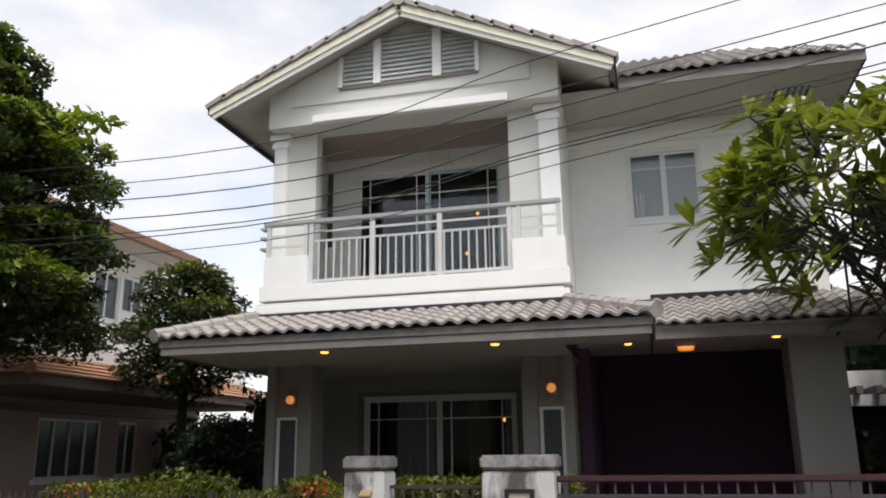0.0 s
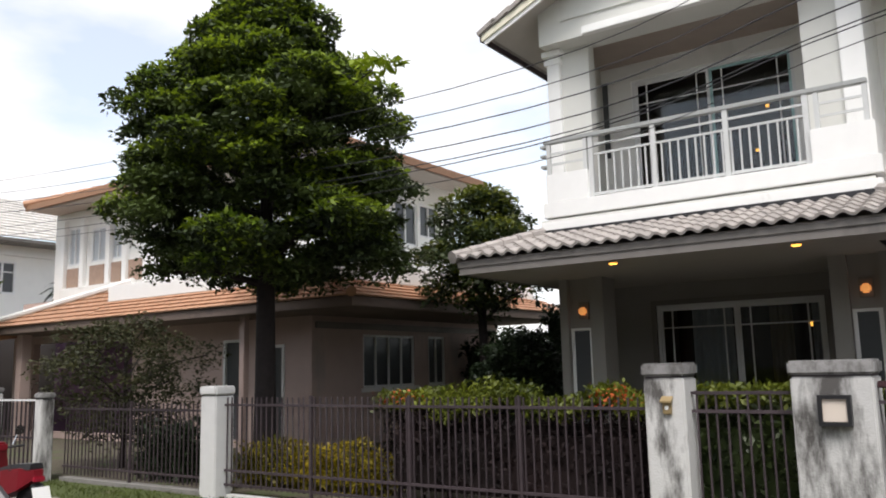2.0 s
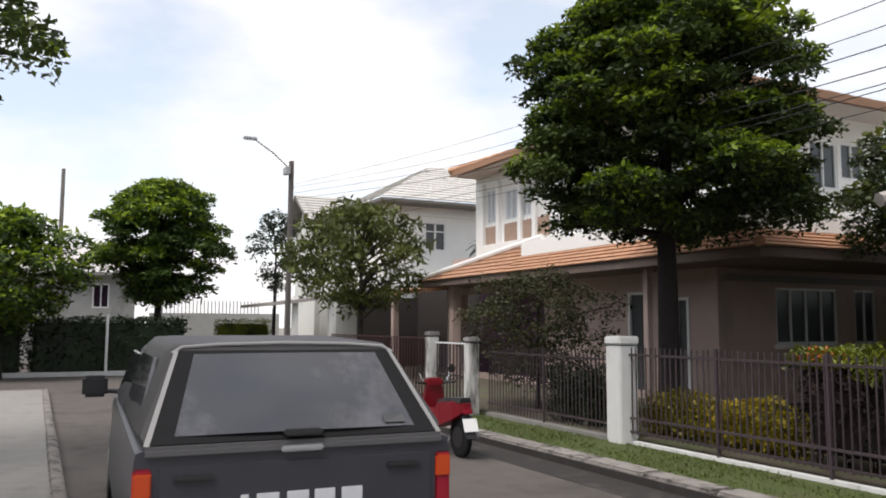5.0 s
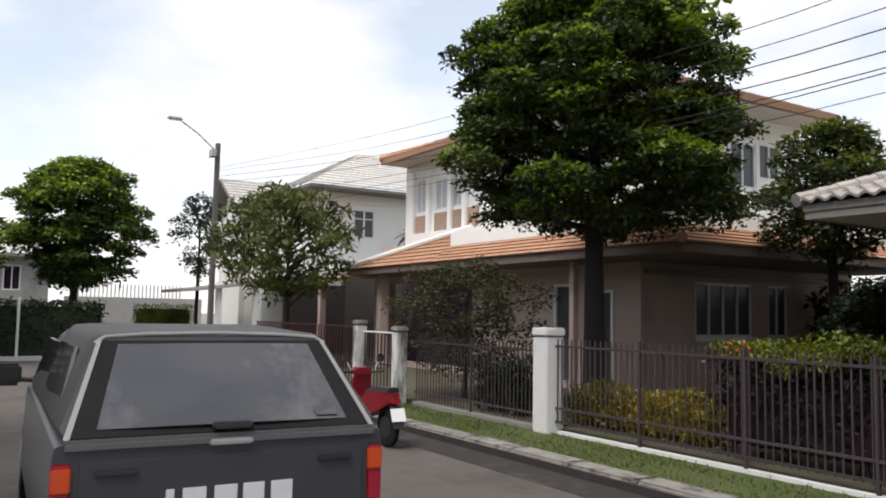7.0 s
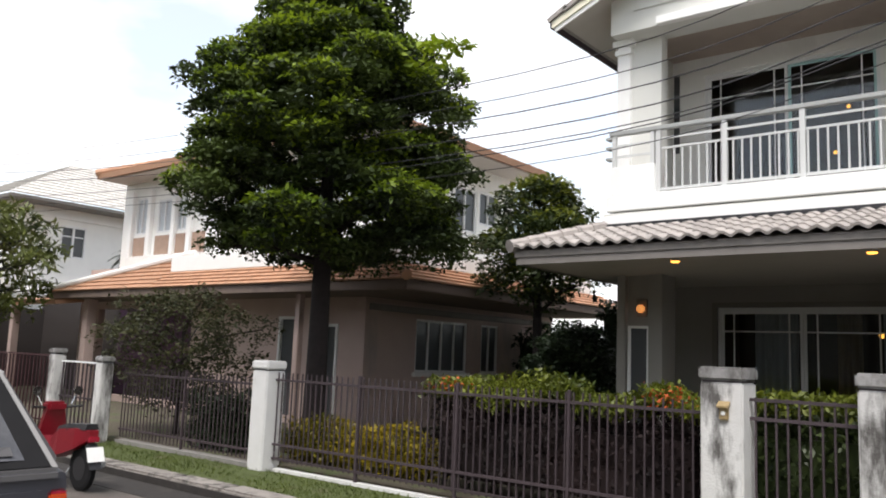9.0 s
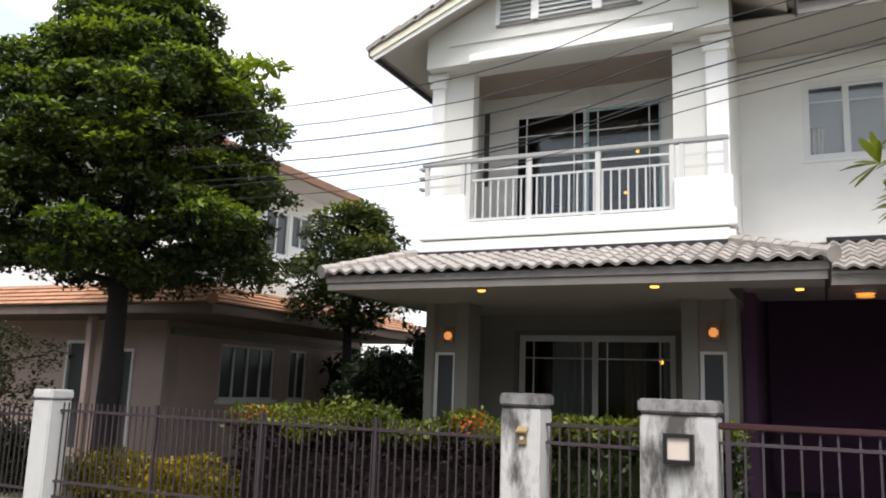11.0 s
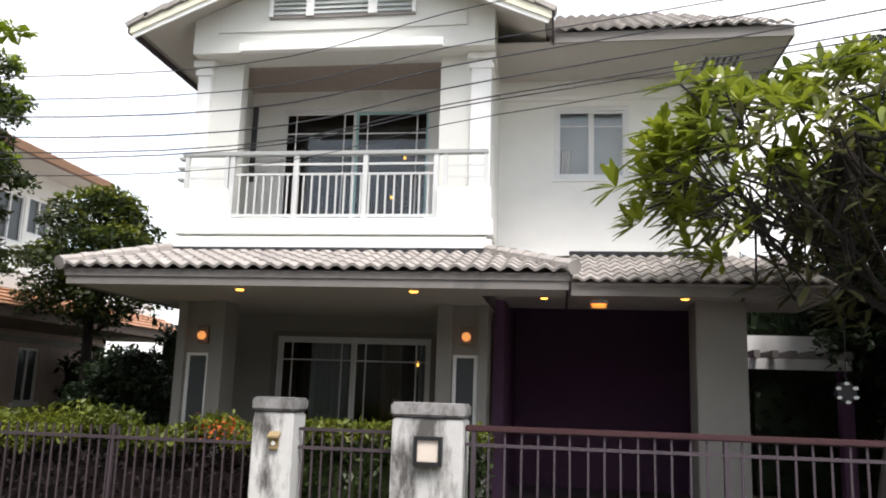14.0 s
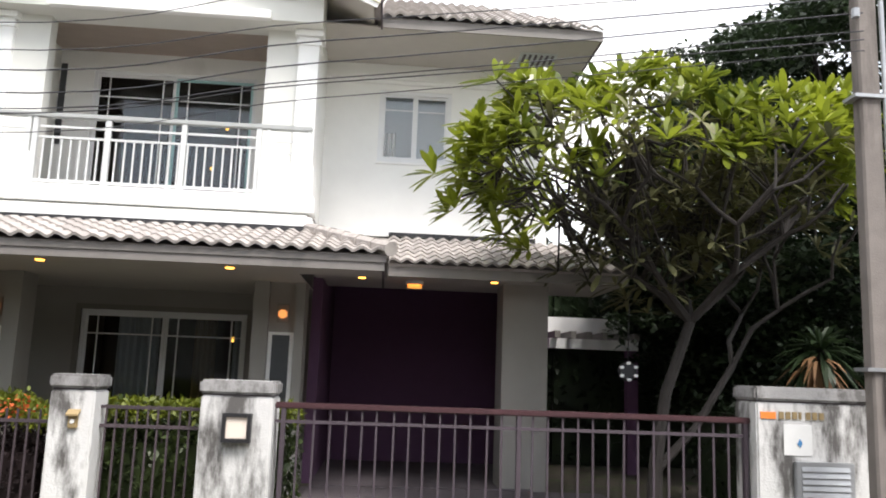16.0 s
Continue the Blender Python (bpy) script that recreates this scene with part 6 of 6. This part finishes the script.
part("cab", shell([ring(-7.12, -7.12, 0.81, 0.64, 1.11, 1.62, 0.1), ring(-8.3, -8.1, 0.81, 0.63, 1.1, 1.6, 0.1), ring(-9.0, -8.5, 0.8, 0.58, 1.09, 1.5, 0.1)]), CAR_PAINT, truck, smooth=True)


def on_rear(y, f, out=0.004):
    """A place on the canopy's sloping rear face, by its side offset and its share of the height."""
    half = 0.8 + (0.62 - 0.8) * f
    return Vector((RX - 0.02 - 0.42 * f + out, CY + y * half, 1.13 + 0.48 * f + 0.2 * out))


def rear_patch(name, y0, y1, f0, f1, mat, parent, out, label=""):
    a = [on_rear(y0, f0, out), on_rear(y1, f0, out), on_rear(y1, f1, out), on_rear(y0, f1, out)]
    b = [on_rear(y0, f0, -0.01), on_rear(y1, f0, -0.01), on_rear(y1, f1, -0.01), on_rear(y0, f1, -0.01)]
    return part(name, shell([b, a]), mat, parent, label)


hatch = rear_patch("rear_hatch", -0.97, 0.97, 0.03, 0.96, RUBBER, truck, 0.01, "black rear window seal")
pane_bm = bmesh.new()
grid_v = [[pane_bm.verts.new(on_rear(-0.82 + 1.64 * i / 14, 0.1 + 0.82 * j / 6, 0.012 + 0.05 * (1 - (2 * i / 14 - 1) ** 2) * (1 - 0.6 * (2 * j / 6 - 1) ** 2))) for i in range(15)] for j in range(7)]
for j in range(6):
    for i in range(14):
        pane_bm.faces.new((grid_v[j][i], grid_v[j][i + 1], grid_v[j + 1][i + 1], grid_v[j + 1][i]))
part("rear_window", pane_bm, DARK_GLASS, hatch, "dark tinted bulging rear window", smooth=True)
for s in (-1, 1):
    rear_patch("window_edge", s * 0.955, s * 0.99, 0.02, 0.96, CAR_EDGE, hatch, 0.014, "silver edge strip")
part("roof_rim", tube([on_rear(-1.0, 0.93, 0.0), on_rear(-0.93, 1.0, 0.0), on_rear(-0.6, 1.03, 0.0), on_rear(0.0, 1.045, 0.0), on_rear(0.6, 1.03, 0.0), on_rear(0.93, 1.0, 0.0), on_rear(1.0, 0.93, 0.0)], 0.012, 8), CAR_EDGE, truck, "silver rim along the canopy roof", smooth=True)
part("hatch_handle", rounded(RX - 0.05, CY - 0.1, 1.16, RX + 0.02, CY + 0.1, 1.195, 0.01), BLACK, hatch)
part("sticker", shell([[on_rear(0.6, 0.14, 0.03), on_rear(0.76, 0.14, 0.022), on_rear(0.76, 0.22, 0.03), on_rear(0.6, 0.22, 0.045)], [on_rear(0.6, 0.14, 0.034), on_rear(0.76, 0.14, 0.027), on_rear(0.76, 0.22, 0.036), on_rear(0.6, 0.22, 0.05)]]), CAR_TRIM, hatch, "worn sticker")
part("canopy_lip", rounded(RX - 0.1, CY - 0.8, 1.075, RX + 0.014, CY + 0.8, 1.14, 0.02), CAR_TRIM, truck, "silver-grey sill under the hatch")
gate = part("tailgate", rounded(RX - 0.05, CY - 0.73, 0.52, RX + 0.012, CY + 0.73, 1.06, 0.02), CAR_PAINT, truck)
part("latch", rounded(RX, CY - 0.12, 1.085, RX + 0.035, CY + 0.1, 1.115, 0.008), STEEL, truck)
for k, (y, w) in enumerate(((-0.32, 0.04), (-0.24, 0.115), (-0.085, 0.115), (0.06, 0.11), (0.205, 0.115))):
    part("emblem_bar", rounded(RX + 0.012, CY + y, 0.765, RX + 0.018, CY + y + w, 0.885, 0.002), LETTER, gate, "pale painted block")
for s in (-1, 1):
    part("pull", rounded(RX + 0.005, CY + s * 0.55 - 0.1, 0.965, RX + 0.03, CY + s * 0.55 + 0.1, 1.0, 0.01), BLACK, gate, "black recessed pull")
    y0, y1 = sorted((CY + s * 0.745, CY + s * 0.835))
    tl = part("tail_lamp", rounded(RX - 0.06, y0, 0.66, RX + 0.012, y1, 1.04, 0.012), LENS_RED, truck, "red tail lamp")
    part("indicator", rounded(RX - 0.05, y0 + 0.004, 0.9, RX + 0.02, y1 - 0.002, 1.02, 0.008), LENS_ORANGE, tl, "orange indicator")
    part("mirror", rounded(-8.75, CY + s * 0.98 - 0.1, 1.12, -8.65, CY + s * 0.98 + 0.1, 1.3, 0.025), BLACK, truck)
    part("mirror_arm", tube([(-8.7, CY + s * 0.8, 1.16), (-8.7, CY + s * 0.92, 1.17)], 0.02, 8), BLACK, truck)
    part("side_window", shell([[(-5.75, CY + s * 0.775, 1.22), (-7.0, CY + s * 0.78, 1.22), (-7.0, CY + s * 0.69, 1.55), (-6.0, CY + s * 0.69, 1.55)], [(-5.75, CY + s * 0.795, 1.22), (-7.0, CY + s * 0.8, 1.22), (-7.0, CY + s * 0.71, 1.55), (-6.0, CY + s * 0.71, 1.55)]]), DARK_GLASS, truck)
    part("door_window", shell([[(-7.25, CY + s * 0.77, 1.16), (-8.8, CY + s * 0.77, 1.16), (-8.4, CY + s * 0.68, 1.52), (-7.25, CY + s * 0.68, 1.52)], [(-7.25, CY + s * 0.795, 1.16), (-8.8, CY + s * 0.79, 1.16), (-8.4, CY + s * 0.7, 1.52), (-7.25, CY + s * 0.7, 1.52)]]), DARK_GLASS, truck)
    for x in (-6.35, -9.25):
        wh = part("wheel", tube([(x, CY + s * 0.62, 0.34), (x, CY + s * 0.65, 0.34), (x, CY + s * 0.8, 0.34), (x, CY + s * 0.83, 0.34)], [0.3, 0.34, 0.34, 0.3], 24), RUBBER, truck)
        part("rim", tube([(x, CY + s * 0.82, 0.34), (x, CY + s * 0.84, 0.34)], 0.19, 18), STEEL, wh)
part("bumper", rounded(RX - 0.08, CY - 0.8, 0.4, RX + 0.14, CY + 0.8, 0.54, 0.03), STEEL, truck, "steel step bumper")
part("number_plate", boxes((RX + 0.14, CY - 0.2, 0.42, RX + 0.15, CY + 0.2, 0.53)), SIGN_WHITE, truck)
for ob in truck.children_recursive:
    if not ob.name.startswith(("wheel", "rim")):
        ob.data.transform(Matrix.Translation((0, 0, LOW)))
    ob.data.transform(Matrix.Translation((RX, CY, 0)) @ Matrix.Rotation(radians(-3.0), 4, "Z") @ Matrix.Translation((-RX, -CY, 0)))

# ---- scooter ----
MX, MY = -10.35, 5.3
sc = thing("scooter", "dark red scooter parked beside the kerb with a white rear plate", "motorcycle", at=(MX - 0.6, MY, 0.0))
for x in (MX - 0.05, MX - 1.25):
    wh = part("wheel", tube([(x, MY - 0.045, 0.28), (x, MY - 0.03, 0.28), (x, MY + 0.03, 0.28), (x, MY + 0.045, 0.28)], [0.24, 0.28, 0.28, 0.24], 22), RUBBER, sc)
    part("rim", tube([(x, MY - 0.05, 0.28), (x, MY + 0.05, 0.28)], 0.15, 16), BLACK, wh)
part("rear_body", shell([[(MX + 0.16, MY - 0.05, 0.66), (MX + 0.16, MY + 0.05, 0.66), (MX + 0.16, MY + 0.06, 0.76), (MX + 0.16, MY - 0.06, 0.76)], [(MX - 0.1, MY - 0.13, 0.52), (MX - 0.1, MY + 0.13, 0.52), (MX - 0.1, MY + 0.12, 0.78), (MX - 0.1, MY - 0.12, 0.78)], [(MX - 0.5, MY - 0.15, 0.4), (MX - 0.5, MY + 0.15, 0.4), (MX - 0.5, MY + 0.13, 0.74), (MX - 0.5, MY - 0.13, 0.74)], [(MX - 0.75, MY - 0.1, 0.34), (MX - 0.75, MY + 0.1, 0.34), (MX - 0.75, MY + 0.1, 0.6), (MX - 0.75, MY - 0.1, 0.6)]]), SCOOTER_RED, sc, "glossy red side panels")
part("seat", shell([[(MX + 0.1, MY - 0.09, 0.77), (MX + 0.1, MY + 0.09, 0.77), (MX + 0.1, MY + 0.07, 0.84), (MX + 0.1, MY - 0.07, 0.84)], [(MX - 0.3, MY - 0.13, 0.74), (MX - 0.3, MY + 0.13, 0.74), (MX - 0.3, MY + 0.11, 0.82), (MX - 0.3, MY - 0.11, 0.82)], [(MX - 0.62, MY - 0.1, 0.7), (MX - 0.62, MY + 0.1, 0.7), (MX - 0.62, MY + 0.08, 0.76), (MX - 0.62, MY - 0.08, 0.76)]]), BLACK, sc)
part("leg_shield", shell([[(MX - 0.75, MY - 0.14, 0.34), (MX - 0.75, MY + 0.14, 0.34), (MX - 0.82, MY + 0.14, 0.34), (MX - 0.82, MY - 0.14, 0.34)], [(MX - 0.92, MY - 0.19, 0.62), (MX - 0.92, MY + 0.19, 0.62), (MX - 1.02, MY + 0.17, 0.62), (MX - 1.02, MY - 0.17, 0.62)], [(MX - 0.88, MY - 0.12, 0.98), (MX - 0.88, MY + 0.12, 0.98), (MX - 1.0, MY + 0.1, 0.98), (MX - 1.0, MY - 0.1, 0.98)]]), SCOOTER_RED, sc, "glossy red leg shield")
part("front_mudguard", shell([[(MX - 1.05, MY - 0.07, 0.5), (MX - 1.05, MY + 0.07, 0.5), (MX - 1.05, MY + 0.06, 0.56), (MX - 1.05, MY - 0.06, 0.56)], [(MX - 1.3, MY - 0.07, 0.57), (MX - 1.3, MY + 0.07, 0.57), (MX - 1.3, MY + 0.06, 0.61), (MX - 1.3, MY - 0.06, 0.61)], [(MX - 1.5, MY - 0.06, 0.42), (MX - 1.5, MY + 0.06, 0.42), (MX - 1.52, MY + 0.05, 0.45), (MX - 1.52, MY - 0.05, 0.45)]]), SCOOTER_RED, sc)
part("fork", tube([(MX - 0.95, MY, 0.95), (MX - 1.25, MY, 0.28)], 0.03, 8), STEEL, sc)
part("handlebar", tube([(MX - 0.84, MY - 0.34, 1.0), (MX - 0.92, MY - 0.12, 0.98), (MX - 0.92, MY + 0.12, 0.98), (MX - 0.84, MY + 0.34, 1.0)], 0.017, 8), BLACK, sc)
part("headset", rounded(MX - 1.04, MY - 0.13, 0.93, MX - 0.84, MY + 0.13, 1.06, 0.03), SCOOTER_RED, sc)
for s in (-1, 1):
    part("mirror_stalk", tube([(MX - 0.88, MY + s * 0.2, 1.02), (MX - 0.9, MY + s * 0.26, 1.14)], 0.008, 6), CHROME, sc)
    part("mirror", tube([(MX - 0.9, MY + s * 0.28, 1.2), (MX - 0.87, MY + s * 0.28, 1.2)], [0.055, 0.065], 14), CHROME, sc)
part("tail_lamp", rounded(MX + 0.13, MY - 0.07, 0.62, MX + 0.19, MY + 0.07, 0.69, 0.012), LENS_RED, sc)
part("rear_mudguard", shell([[(MX + 0.1, MY - 0.07, 0.58), (MX + 0.1, MY + 0.07, 0.58), (MX + 0.13, MY + 0.07, 0.6), (MX + 0.13, MY - 0.07, 0.6)], [(MX + 0.27, MY - 0.08, 0.3), (MX + 0.27, MY + 0.08, 0.3), (MX + 0.29, MY + 0.08, 0.3), (MX + 0.29, MY - 0.08, 0.3)]]), BLACK, sc)
part("number_plate", shell([[(MX + 0.2, MY - 0.11, 0.56), (MX + 0.2, MY + 0.11, 0.56), (MX + 0.27, MY + 0.11, 0.39), (MX + 0.27, MY - 0.11, 0.39)], [(MX + 0.208, MY - 0.11, 0.563), (MX + 0.208, MY + 0.11, 0.563), (MX + 0.278, MY + 0.11, 0.393), (MX + 0.278, MY - 0.11, 0.393)]]), SIGN_WHITE, sc, "white plate")
part("stand", tube([(MX - 0.3, MY, 0.32), (MX - 0.36, MY - 0.16, 0.0)], 0.014, 6), STEEL, sc)
part("exhaust", tube([(MX - 0.5, MY + 0.14, 0.26), (MX + 0.12, MY + 0.16, 0.34)], [0.035, 0.055], 10), STEEL, sc)

for ob in sc.children_recursive:
    ob.data.transform(Matrix.Translation((MX, MY, 0)) @ Matrix.Diagonal((0.9, 0.9, 0.9, 1)) @ Matrix.Translation((-MX, -MY, 0)))
